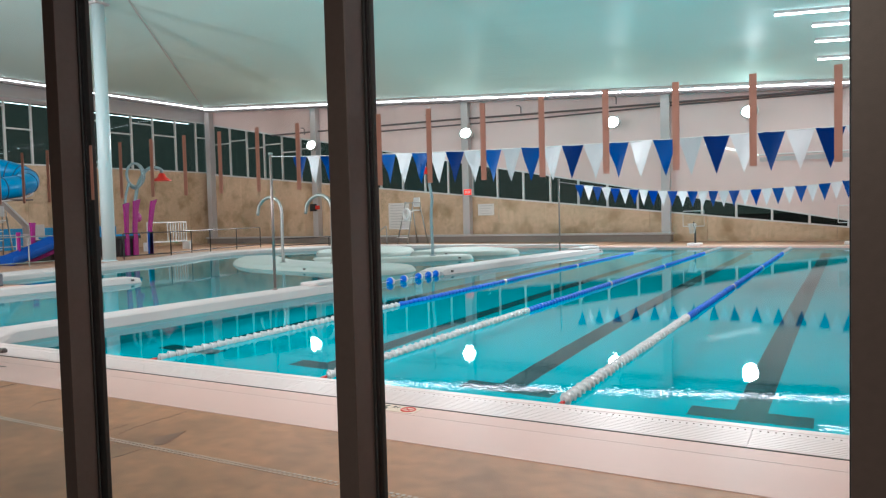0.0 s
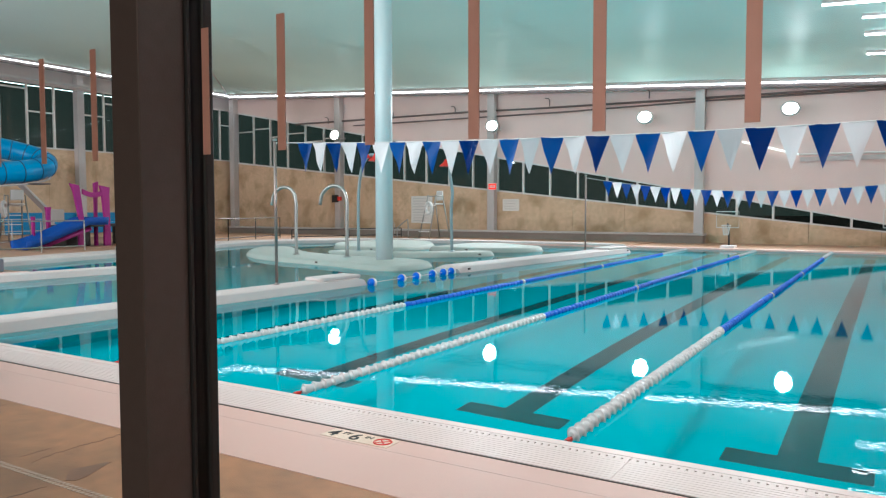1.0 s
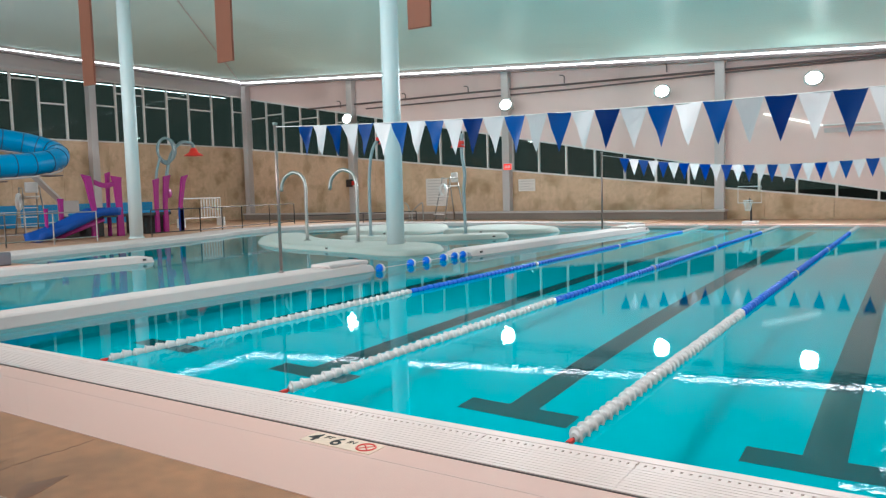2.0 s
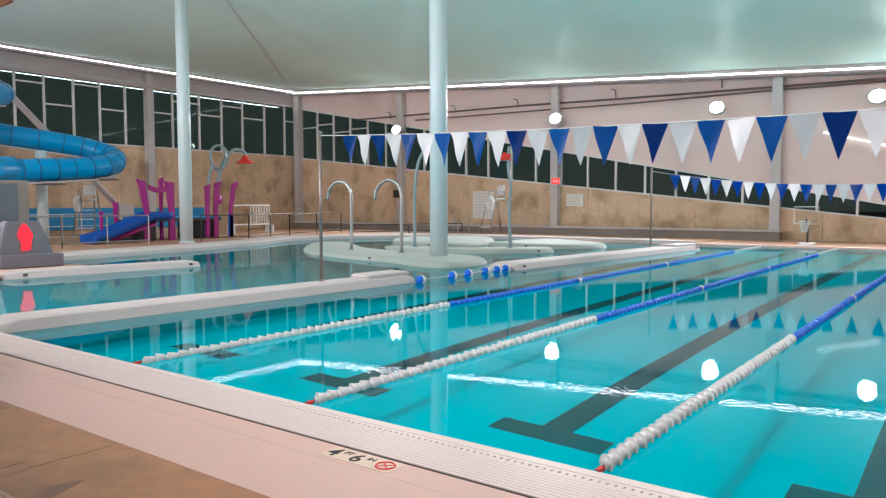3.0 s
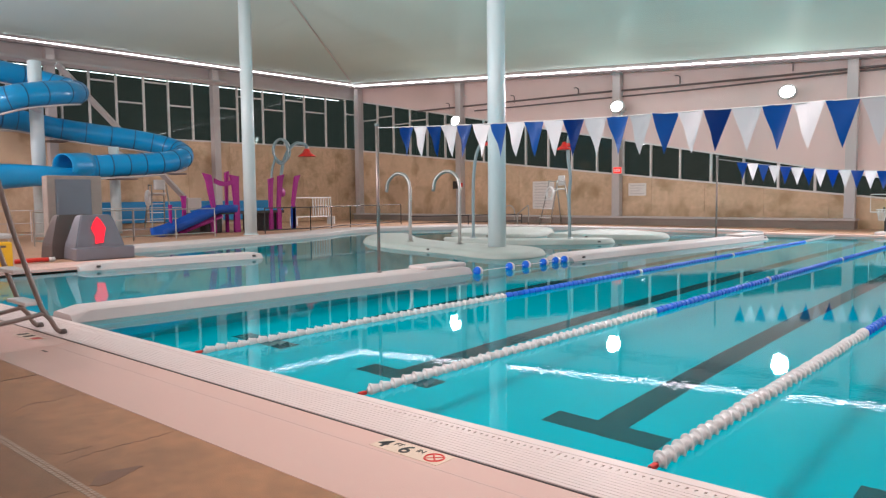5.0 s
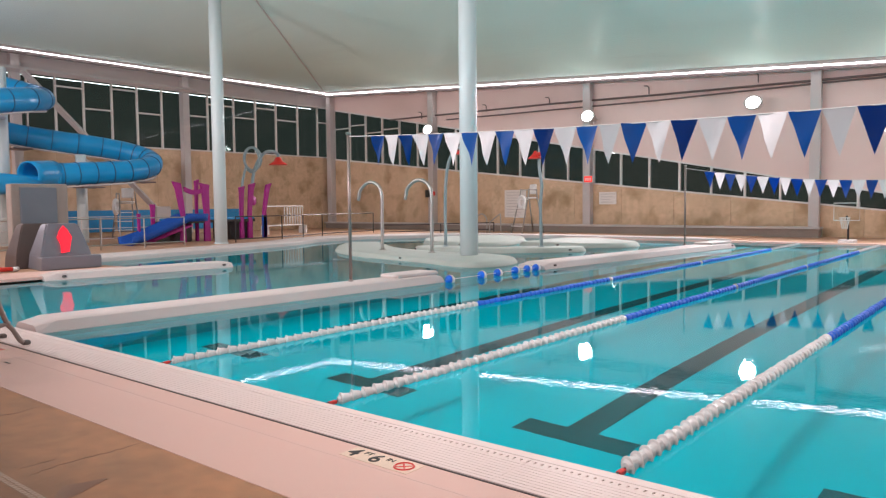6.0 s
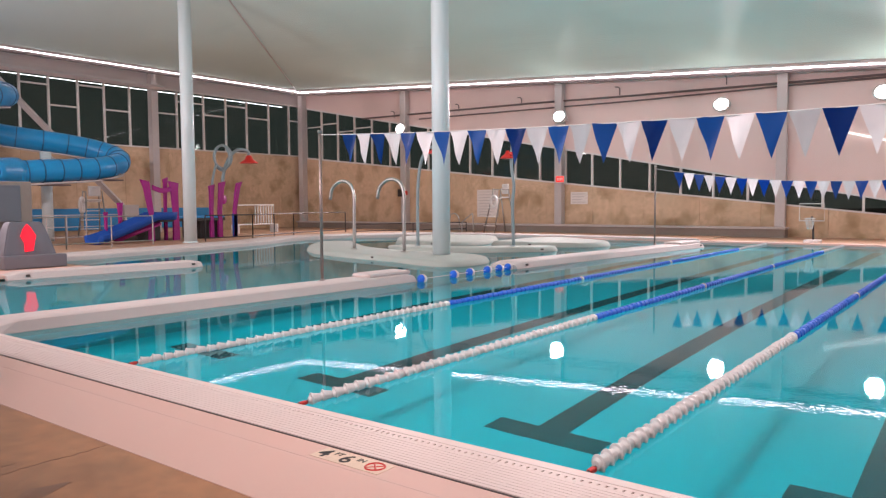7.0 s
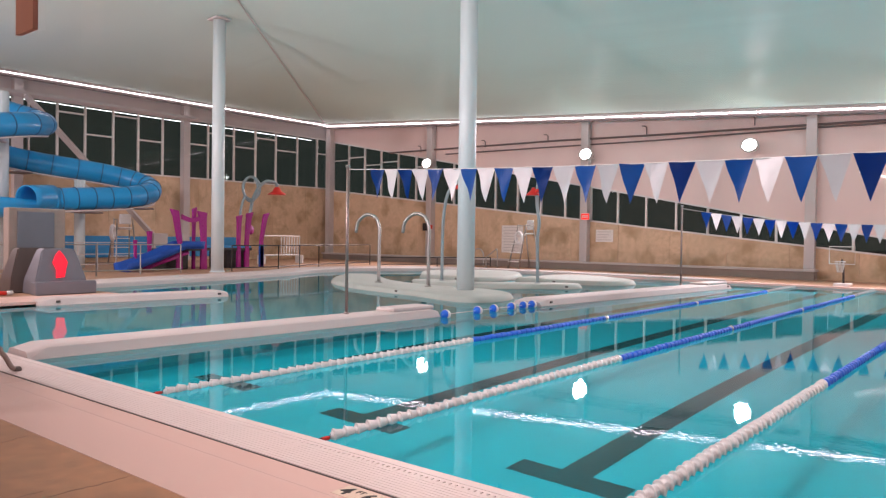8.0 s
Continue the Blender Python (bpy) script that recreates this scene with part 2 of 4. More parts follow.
def prism(points, z0, z1, bevel=0.0, segments=2):
    """An upright slab on an outline."""
    bm = bmesh.new()
    lo = [bm.verts.new((x, y, z0)) for x, y in points]
    hi = [bm.verts.new((x, y, z1)) for x, y in points]
    n = len(points)
    top = bm.faces.new(hi)
    bm.faces.new(lo[::-1])
    for i in range(n):
        bm.faces.new((lo[i], lo[(i + 1) % n], hi[(i + 1) % n], hi[i]))
    bmesh.ops.recalc_face_normals(bm, faces=bm.faces)
    if bevel:
        bmesh.ops.bevel(bm, geom=list(top.edges), offset=bevel, segments=segments, affect="EDGES", profile=0.5)
    return bm


def slab_xz(points, y0, y1):
    """A standing slab with its outline in x and z."""
    bm = bmesh.new()
    a = [bm.verts.new((x, y0, z)) for x, z in points]
    b = [bm.verts.new((x, y1, z)) for x, z in points]
    n = len(points)
    bm.faces.new(a), bm.faces.new(b[::-1])
    for i in range(n):
        bm.faces.new((a[i], b[i], b[(i + 1) % n], a[(i + 1) % n]))
    bmesh.ops.recalc_face_normals(bm, faces=bm.faces)
    return bm


def smooth_path(points, steps=6):
    """Points on a smooth line through the given ones."""
    p = [Vector(q) for q in points]
    p = [2 * p[0] - p[1]] + p + [2 * p[-1] - p[-2]]
    out = []
    for i in range(1, len(p) - 2):
        for k in range(steps):
            t = k / steps
            a, b, c, d = p[i - 1:i + 3]
            out.append(0.5 * (2 * b + (c - a) * t + (2 * a - 5 * b + 4 * c - d) * t * t + (3 * b - a - 3 * c + d) * t ** 3))
    out.append(p[-2])
    return out


def tube(points, radius, sides=10, bm=None, caps=True):
    """A round bar along a line of points."""
    bm = bm or bmesh.new()
    pts = [Vector(q) for q in points]
    rings, up = [], Vector((0, 0, 1))
    for i, q in enumerate(pts):
        d = (pts[min(i + 1, len(pts) - 1)] - pts[max(i - 1, 0)]).normalized()
        side = d.cross(up)
        if side.length < 0.05:
            side = d.cross(Vector((1, 0, 0)))
        side.normalize()
        other = side.cross(d).normalized()
        r = radius[i] if isinstance(radius, (list, tuple)) else radius
        rings.append([bm.verts.new(q + r * (math.cos(2 * math.pi * k / sides) * side + math.sin(2 * math.pi * k / sides) * other))
                      for k in range(sides)])
        up = other
    for a, b in zip(rings, rings[1:]):
        for k in range(sides):
            bm.faces.new((a[k], a[(k + 1) % sides], b[(k + 1) % sides], b[k]))
    if caps:
        bm.faces.new(rings[0][::-1]), bm.faces.new(rings[-1])
    return bm


def lathe(profile, sides=16):
    """A turned shape from radius and height."""
    bm = bmesh.new()
    rings = [[bm.verts.new((r * math.cos(2 * math.pi * k / sides), r * math.sin(2 * math.pi * k / sides), z)) for k in range(sides)]
             for r, z in profile]
    for a, b in zip(rings, rings[1:]):
        for k in range(sides):
            bm.faces.new((a[k], a[(k + 1) % sides], b[(k + 1) % sides], b[k]))
    bm.faces.new(rings[0][::-1]), bm.faces.new(rings[-1])
    return bm


def structure(name, bm, mat, label, category, smooth=False):
    return tagged(link(name, bm, mat, None, "", smooth), label, category, kind="structure")


# ---- the hall: ground, walls, roof ----
FAR_Y, LEFT_X, RIGHT_X, NEAR_Y = 30.0, -36.0, 6.0, -3.64
WATER_Z = -0.03


def roof_far(x):
    return 9.0 - 0.0615 * (x + 36)


def roof_right(x, y):
    return 9.0 - 0.0615 * (x + 36) + 0.1385 * (30 - y)


def sill(x):
    return 4.59 - 0.1086 * (x + 35.2)


def head(x):
    return max(6.97 - 0.19 * (x + 30.2), sill(x) + 0.02)


structure("ground", boxed(-400, 400, -400, 400, -2.6, -2.2), M_GROUND, "dark ground outside at night", "ground")

# roof of two tilted planes that meet along a valley from the corner
ridge = [(-36, 30, 9.0), (-8.4, -3.64, 11.96)]
for nm, corners in (("ceiling_left", [(-36, 30, 9.0), (-8.4, -3.64, 11.96), (-36, -3.64, 9.0)]),
                    ("ceiling_right", [(-36, 30, 9.0), (6, 30, 6.417), (6, -3.64, 11.07), (-8.4, -3.64, 11.96)])):
    bm = bmesh.new()
    lo = [bm.verts.new(c) for c in corners]
    hi = [bm.verts.new((c[0], c[1], c[2] + 0.25)) for c in corners]
    bm.faces.new(lo), bm.faces.new(hi[::-1])
    for i in range(len(lo)):
        j = (i + 1) % len(lo)
        bm.faces.new((lo[i], hi[i], hi[j], lo[j]))
    bmesh.ops.recalc_face_normals(bm, faces=bm.faces)
    structure(nm, bm, M_CEILING, "pale green smooth sloping membrane ceiling", "ceiling")
seam = tube([Vector(ridge[0]) + Vector((0, 0, -0.02)), Vector(ridge[1]) + Vector((0, 0, -0.02))], 0.035, 6)
structure("trim_ceiling", seam, M_GREY_PAINT, "grey seam where the two ceiling planes meet", "ceiling trim")

# decks
structure("floor_near", boxed(LEFT_X, RIGHT_X, NEAR_Y, -1.37, -0.3, 0.0), M_DECK, "brown textured deck with stains beside the pool", "floor")
structure("pavement_coping", boxed(-15.2, RIGHT_X, -1.37, -0.55, -0.3, 0.004, 0.004), M_COPING, "off-white coping band along the pool edge", "pool coping")
structure("pavement_far", boxed(-7.5, RIGHT_X, 25.35, FAR_Y, -1.5, 0.03, 0.02), M_TAN, "tan deck at the far end of the lanes", "deck")
structure("trim_far", boxed(-15.0, 2.5, 25.0, 25.35, -1.5, 0.045, 0.02), M_COPING, "white edge at the far end of the lanes", "pool edge")
structure("pavement_side", boxed(2.5, RIGHT_X, -0.42, 25.0, -1.5, 0.02, 0.02), M_COPING, "pale deck along the side of the lanes", "deck")

SHORE = [(-15.2, 5.4), (-19.5, 5.4), (-19.6, 7.2), (-20.0, 9.2), (-20.3, 11), (-20.9, 13.3), (-21.5, 15.3), (-22.6, 17.5), (-22.6, 20.5), (-19.5, 24.3), (-15, 25.0), (-7.5, 25.0)]
deck = [(-36, -1.37), (-15.2, -1.37)] + [(x - (0.9 if i else 0), y + (0.5 if i > 8 else 0)) for i, (x, y) in enumerate(SHORE[:-1])] + [(-7.5, 25.5), (-7.5, 30), (-36, 30)]
structure("pavement_leisure", prism(deck, -0.3, 0.06, 0.01), M_TAN, "tan deck round the leisure pool", "deck")
outer = [(x - 1.7, y + (0.9 if i > 8 else 0)) for i, (x, y) in enumerate(SHORE)]
structure("kerb_leisure", prism([tuple(q[:2]) for q in smooth_path([(x, y, 0) for x, y in SHORE[1:]], 4)] +
                                [tuple(q[:2]) for q in smooth_path([(x, y, 0) for x, y in outer[:0:-1]], 4)], -1.2, 0.12, 0.05),
          M_FIBRE, "rounded white pool kerb of the leisure pool", "pool kerb")

structure("pavement_left", prism([(-15.19, -1.37), (-15.19, 5.38), (-16.4, 5.38), (-17.2, -1.37)], 0.0, 0.066, 0.004), M_COPING, "white deck strip beside the leisure pool", "deck")

# pool shell and water
structure("pool_floor_lanes", boxed(-7.6, 2.6, -0.1, 25.1, -1.6, -1.37), M_SHELL, "aqua plastered floor of the lap pool", "pool floor")
structure("pool_floor_leisure", boxed(-26, -7.6, -0.1, 26, -1.4, -1.05), M_SHELL_DEEP, "aqua plastered floor of the leisure pool", "pool floor")
structure("pool_wall_near", boxed(-15.2, 2.5, -0.25, 0.0, -1.6, -0.1), M_SHELL, "aqua near wall of the pool", "pool wall")
structure("pool_wall_side", boxed(2.5, 2.7, -0.25, 25, -1.6, -0.05), M_SHELL, "aqua side wall of the pool", "pool wall")
structure("pool_wall_far", boxed(-15, 2.7, 24.98, 25.2, -1.6, -0.05), M_SHELL, "aqua far wall of the pool", "pool wall")
structure("pool_wall_left", prism([(-15.2, -0.2), (-15.2, 5.5), (-22, 5.5), (-22, -0.2)], -1.6, 0.0), M_SHELL, "aqua wall of the leisure pool", "pool wall")
pond = [(2.5, 0.0), (2.5, 25.0)] + SHORE[::-1] + [(-15.2, 0.0)]
bm = bmesh.new()
bm.faces.new([bm.verts.new((x, y, WATER_Z)) for x, y in pond])
water = structure("water", bm, M_WATER, "still clear turquoise pool water reflecting the lamps", "water")
water.visible_shadow = False

# far wall: concrete panels under a window band that falls to one side, plaster above
far_wall = thing("wall_north", (0, FAR_Y, 0), "concrete wall with a falling window band and pinkish plaster above", "wall")
tagged(far_wall, kind="structure")
PANEL = 2.65
edges = [LEFT_X + 0.35 + PANEL * i for i in range(17)]
edges = [e for e in edges if e < RIGHT_X] + [RIGHT_X]
for a, b in zip(edges, edges[1:]):
    lo, hi = a + 0.006, b - 0.006
    part("concrete_panel", slab_xz([(lo, -0.1), (hi, -0.1), (hi, sill(hi)), (lo, sill(lo))], 0.0, 0.3), M_CONCRETE, far_wall)
part("plaster", slab_xz([(-36, head(-36)), (4.2, head(4.2)), (6, sill(6)), (6, roof_far(6)), (-36, 9.0)], 0.03, 0.3), M_PLASTER, far_wall, "pinkish white plaster upper wall")
band = slab_xz([(-36, sill(-36) - 0.02), (4.2, sill(4.2)), (4.2, sill(4.2) + 0.06), (-36, sill(-36) + 0.08)], -0.06, 0.1)
part("window_sill", band, M_WIN_FRAME, far_wall)
band = slab_xz([(-36, head(-36) - 0.08), (4.2, head(4.2) - 0.02), (4.2, head(4.2) + 0.04), (-36, head(-36) + 0.02)], -0.03, 0.1)
part("window_head", band, M_WIN_FRAME, far_wall)
x, i = -35.36, 0
while x < 3.5:
    w = 1.489
    if head(x) - sill(x) > 0.15:
        part("window_mullion", boxed(x - 0.045, x + 0.045, 0.0, 0.12, sill(x), head(x)), M_WIN_FRAME, far_wall)
    hi = min(x + w, 4.2)
    pane = part("window_pane", slab_xz([(x, sill(x)), (hi, sill(hi)), (hi, head(hi)), (x, head(x))], 0.14, 0.16), M_NIGHT_GLASS, far_wall, "dark night window pane")
    if i < 6:
        z = 0.5 * (sill(x) + head(x)) + (0.7 if i % 2 else 0.35)
        part("window_transom", boxed(x, hi, 0.02, 0.1, z - 0.035, z + 0.035), M_WIN_FRAME, far_wall)
    x, i = hi if hi < x + w else x + w, i + 1
for k, cx in enumerate((-35.42, -26.5, -16.18, -5.64)):
    bm = boxed(cx - 0.17, cx + 0.17, FAR_Y - 0.30, FAR_Y - 0.004, -0.1, roof_far(cx) + 0.05, 0.01)
    box(bm, cx - 0.20, cx + 0.20, FAR_Y - 0.44, FAR_Y - 0.29, -0.1, roof_far(cx) - 0.2, 0.006)
    structure("column_wall", bm, M_GREY_PAINT, "grey painted steel column against the concrete wall", "column")

# left wall: concrete panels, a tall window band, fascia
left_wall = thing("wall_west", (LEFT_X, 0, 0), "concrete wall below tall dark windows", "wall")
tagged(left_wall, kind="structure")
y = NEAR_Y
while y < FAR_Y - 0.1:
    b = min(y + PANEL, FAR_Y)
    part("concrete_panel", boxed(-0.3, 0.0, y + 0.006, b - 0.006, -0.1, 4.75), M_CONCRETE, left_wall)
    y = b
part("fascia", boxed(-0.3, -0.02, NEAR_Y, FAR_Y, 8.12, 9.05), M_GREY_PAINT, left_wall, "grey fascia above the windows")
part("window_sill", boxed(-0.2, 0.05, NEAR_Y, FAR_Y, 4.75, 4.83), M_WIN_FRAME, left_wall)
part("window_head", boxed(-0.2, 0.03, NEAR_Y, FAR_Y, 8.06, 8.14), M_WIN_FRAME, left_wall)
GLAZING = [(-3.6, 0), (-1.9, 7.5), (-0.2, 6.6), (1.6, 0), (3.0, 7.7), (4.4, 6.6), (5.8, 7.7), (7.2, 6.6), (8.6, 7.6), (10.4, 6.7), (11.0, 0), (12.33, 7.58), (13.7, 6.6),
           (15.16, 7.75), (16.54, 6.63), (17.96, 0), (19.2, 6.75), (20.83, 7.5), (22.6, 6.9), (24.17, 7.6), (25.73, 7.0), (27.47, 0), (29.15, 7.1), (29.95, 0)]
for (y0, z), (y1, _) in zip(GLAZING, GLAZING[1:]):
    part("window_mullion", boxed(-0.12, 0.0, y0 - 0.045, y0 + 0.045, 4.83, 8.06), M_WIN_FRAME, left_wall)
    if z:
        part("window_transom", boxed(-0.1, -0.01, y0, y1, z - 0.04, z + 0.04), M_WIN_FRAME, left_wall)
    part("window_pane", boxed(-0.16, -0.14, y0, y1, 4.8, 8.1), M_NIGHT_GLASS, left_wall, "dark night window pane")
for cy in (1.6, 10.4, 19.2):
    structure("column_wall", boxed(LEFT_X + 0.004, LEFT_X + 0.4, cy - 0.2, cy + 0.2, -0.1, 9.0, 0.01), M_GREY_PAINT, "grey painted steel column between tall windows", "column")

# walls that close the hall round the camera's side
structure("wall_east", boxed(RIGHT_X, RIGHT_X + 0.3, NEAR_Y, FAR_Y + 0.3, -0.3, 11.2), M_PLASTER, "pinkish white plaster side wall", "wall")
structure("wall_south", slab_xz([(LEFT_X, 3.0), (RIGHT_X, 3.0), (RIGHT_X, 11.1), (-8.4, 12.0), (LEFT_X, 9.05)], NEAR_Y - 0.1, NEAR_Y + 0.1), M_PLASTER, "plaster wall above the glazed front", "wall")
structure("wall_south_low", boxed(LEFT_X, -6.5, NEAR_Y - 0.1, NEAR_Y + 0.1, -0.3, 3.0), M_PLASTER, "plaster wall beside the glazed front", "wall")
structure("wall_south_end", boxed(5.0, RIGHT_X, NEAR_Y - 0.1, NEAR_Y + 0.1, -0.3, 3.0), M_PLASTER, "plaster wall at the end of the glazed front", "wall")

# lobby behind the glass
structure("floor_lobby", boxed(-6.5, 5.0, -10, -3.6, -0.3, 0.0), M_LOBBY_FLOOR, "dark tiled lobby floor", "floor")
structure("ceiling_lobby", boxed(-6.5, 5.0, -10, -3.74, 3.1, 3.25), M_LOBBY, "dim lobby ceiling", "ceiling")
structure("wall_lobby_back", boxed(-6.7, 5.2, -10.2, -10, -0.3, 3.2), M_LOBBY, "dim painted lobby wall", "wall")
structure("wall_lobby_left", boxed(-6.7, -6.5, -10, -3.74, -0.3, 3.2), M_LOBBY, "dim painted lobby wall", "wall")
structure("wall_lobby_right", boxed(5.0, 5.2, -10, -3.74, -0.3, 3.2), M_LOBBY, "dim painted lobby wall", "wall")

# glazed front
MULL = [-4.946 + 1.42 * k for k in range(7)]
for k, x in enumerate(MULL):
    m = thing(f"window_frame_{k + 1}", (x, 0, 0), "dark bronze mullion with black gaskets between clear panes", "mullion")
    tagged(m, kind="structure")
    part("post", boxed(-0.032, 0.044, -3.80, -3.705, 0.0, 3.0, 0.002), M_FRAME, m)
    part("gasket", boxed(-0.026, 0.050, -3.7045, -3.6975, 0.0, 3.0), M_GASKET, m)
    part("cap", boxed(-0.036, 0.048, -3.665, -3.643, 0.0, 3.0, 0.004), M_GASKET, m)
structure("trim_front", boxed(-6.5, 5.0, -3.80, -3.62, 2.92, 3.0), M_FRAME, "dark bronze head rail of the glazed front", "rail")
structure("trim_front_low", boxed(-6.5, 5.0, -3.80, -3.62, 0.0, 0.08), M_FRAME, "dark bronze sill rail of the glazed front", "rail")
for k, x in enumerate(MULL[:-1]):
    g = structure(f"window_{k + 1}", boxed(x + 0.052, x + 1.382, -3.694, -3.682, 0.08, 2.92), M_GLASS, "clear glass pane between lobby and pool", "window")
    g.visible_shadow = False
    if k == 4:
        first, n = 0.822, 8
    elif k == 3:
        first, n = -0.60, 8
    else:
        first, n = x + 0.12, 8
    for i in range(n):
        mx = first + 0.182 * i
        if mx < x + 1.40:
            part("glass_mark", boxed(mx - 0.0085, mx + 0.0085, -3.6965, -3.6945, 1.678, 1.901), M_MARK, g, "brown film strip on the glass")

# ---- lamps of the hall ----


def slanted_plate(w, d, z0, z1):
    """A thin plate along d, set off by w, from z0 to z1."""
    bm = bmesh.new()
    u = w.normalized() * 0.012
    lo = [w, w + u, w + u + d, w + d]
    a = [bm.verts.new(p + Vector((0, 0, z0))) for p in lo]
    b = [bm.verts.new(p + Vector((0, 0, z1))) for p in lo]
    bm.faces.new(a)
    bm.faces.new(b[::-1])
    for i in range(4):
        bm.faces.new((a[i], b[i], b[(i + 1) % 4], a[(i + 1) % 4]))
    bmesh.ops.recalc_face_normals(bm, faces=bm.faces)
    return bm


def strip(name, a, b, label, shield=None, r=0.046):
    t = thing(name, a, label, "strip light", "roof edge lights")
    d = Vector(b) - Vector(a)
    part("tube", tube([Vector((0, 0, 0)), d], r, 8), M_STRIP, t, "glowing white tube", True)
    # Tray made wide to keep the tube's light off the ceiling.
    part("tray", tube([Vector((0, 0, 0.13)), d + Vector((0, 0, 0.13))], 0.16, 4), M_GREY_PAINT, t)
    if shield:
        # Plate added to hold the tube's glow back from the wall.
        w = Vector(shield)
        part("back_plate", slanted_plate(w, d, -0.20, 0.10), M_FRAME, t, "dark plate added behind the tube to keep its glow off the wall")
    return t


strip("strip_light", (LEFT_X + 0.6, -3.3, 8.97), (LEFT_X + 0.6, 29.3, 8.97), "white strip light along the roof edge above the windows", (-0.075, 0, 0), 0.036)
strip("strip_light", (LEFT_X + 0.6, FAR_Y - 0.62, 8.92), (3.1, FAR_Y - 0.62, roof_far(3.1) - 0.06), "white strip light along the roof edge above the plaster wall", (0, 0.075, 0))
strip("strip_light", (3.1, FAR_Y - 0.3, roof_far(3.1) - 0.1), (3.1, 2.0, roof_right(3.1, 2.0) - 0.1), "white strip light running up the sloping ceiling")
strip("strip_light", (LEFT_X - 1.2, -3.3, 8.14), (LEFT_X - 1.2, 29.6, 8.14), "white strip light under the eave outside the tall windows", None, 0.03)
for y, x0 in ((21.4, -0.22), (22.7, 0.84), (24.3, 0.86), (26.35, 0.86)):
    strip("strip_light", (x0, y, roof_right(x0, y) - 0.08), (3.0, y, roof_right(3.0, y) - 0.08), "short white strip light across the ceiling")


def floodlight(at, rz):
    t = thing("floodlight", at, "bright round floodlight on a wall bracket, the near row added as fill", "floodlight", "floodlights", rz)
    part("housing", lathe([(0.10, -0.30), (0.26, -0.24), (0.30, -0.05), (0.30, 0.0), (0.24, 0.0)], 20), M_GREY_PAINT, t, "", True).matrix_basis = pose(0, 0, 0, 80, 0, 0)
    part("lens", lathe([(0.23, 0.0), (0.20, 0.04), (0.12, 0.07), (0.03, 0.08)], 20), M_LAMP, t, "glowing lens", True).matrix_basis = pose(0, 0, 0, 80, 0, 0)
    part("bracket", tube([(0, 0.05, 0), (0, 0.5, -0.12), (0, 1.0, -0.12)], 0.03, 6), M_GREY_PAINT, t)
    return t


for x, z in LAMPS:
    # Scaled wider so the lens shape takes in the lamp's glare.
    floodlight((x, 28.98, z + 0.05), 0).scale = (1.3, 1.0, 1.08)
# Fixtures of the added fill row, above the glass and out of view.
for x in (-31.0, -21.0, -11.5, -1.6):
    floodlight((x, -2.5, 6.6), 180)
t = thing("downlight", (1.6, -6.4, 3.1), "small recessed lobby downlight", "downlight")
part("ring", lathe([(0.12, -0.02), (0.16, -0.02), (0.16, 0.0), (0.12, 0.0)], 16), M_WHITE, t)

# ---- columns in the hall ----
for at, top in (((-10.75, 12.7, 0.05), roof_right(-10.75, 12.7)), ((-23.9, 13.4, 0.05), 9.0 + 0.107 * 12.1)):
    t = thing("column", at, "tall round pale painted steel column holding the ceiling", "column", "hall columns")
    h = top - at[2] + 0.05
    part("shaft", lathe([(0.25, 0.0), (0.25, h * 0.5), (0.25, h)], 28), M_STEEL_PAINT, t, "", True)
    part("base_plate", lathe([(0.30, 0.0), (0.30, 0.05), (0.25, 0.07)], 28), M_STEEL_PAINT, t)
    part("cap_plate", boxed(-0.33, 0.33, -0.33, 0.33, h - 0.18, h - 0.10, 0.01), M_GREY_PAINT, t)

# ---- lane ropes ----


DISC = [(0.028, -0.066), (0.040, -0.054), (0.045, -0.020), (0.051, 0.014), (0.060, 0.029), (0.060, 0.039), (0.043, 0.043), (0.028, 0.066)]
DISC_DENSE = [(0.040, -0.077), (0.042, -0.060), (0.048, -0.054), (0.051, -0.010), (0.053, 0.044), (0.050, 0.054), (0.042, 0.060), (0.040, 0.077)]


def float_mesh(name, mat, profile):
    """One float: two fins on a hub, set askew."""
    bm = lathe(profile, 14)
    for v in bm.verts:
        v.co.z += 0.5 * v.co.x
    bmesh.ops.rotate(bm, verts=bm.verts, matrix=Matrix.Rotation(radians(90), 3, "X"))
    me = bpy.data.meshes.new(name)
    bm.to_mesh(me)
    bm.free()
    me.materials.append(mat)
    return me


FLOATS = {c: float_mesh("float_" + c, m, q) for c, m, q in (("white", M_FLOAT_W, DISC), ("blue", M_FLOAT_B, DISC_DENSE))}


def lane_rope(x):
    t = thing("lane_rope", (x, 0, WATER_Z), "floating lane rope of white and blue finned floats", "lane rope", "lane ropes")
    part("cable", tube([(0, 0.0, 0.02), (0, 25.0, 0.02)], 0.010, 6), M_BLACK, t)
    part("end_clip", boxed(-0.018, 0.018, 0.06, 0.14, 0.0, 0.03, 0.008), M_RED, t, "red end clip")
    y = 0.22
    while y < 24.8:
        c = "white" if y < 5.45 or y > 21.3 or abs(y - 10.0) < 0.08 or abs(y - 15) < 0.08 else "blue"
        share("float", FLOATS[c], t, (random.uniform(-0.005, 0.005), y, 0.024 + 0.002 * x + random.uniform(-0.005, 0.005)), random.uniform(-3, 3), random.uniform(-3, 3), 0)
        y += 0.131 if c == "white" else 0.150
    return t


for x in (0.0, -2.5, -5.0):
    lane_rope(x)

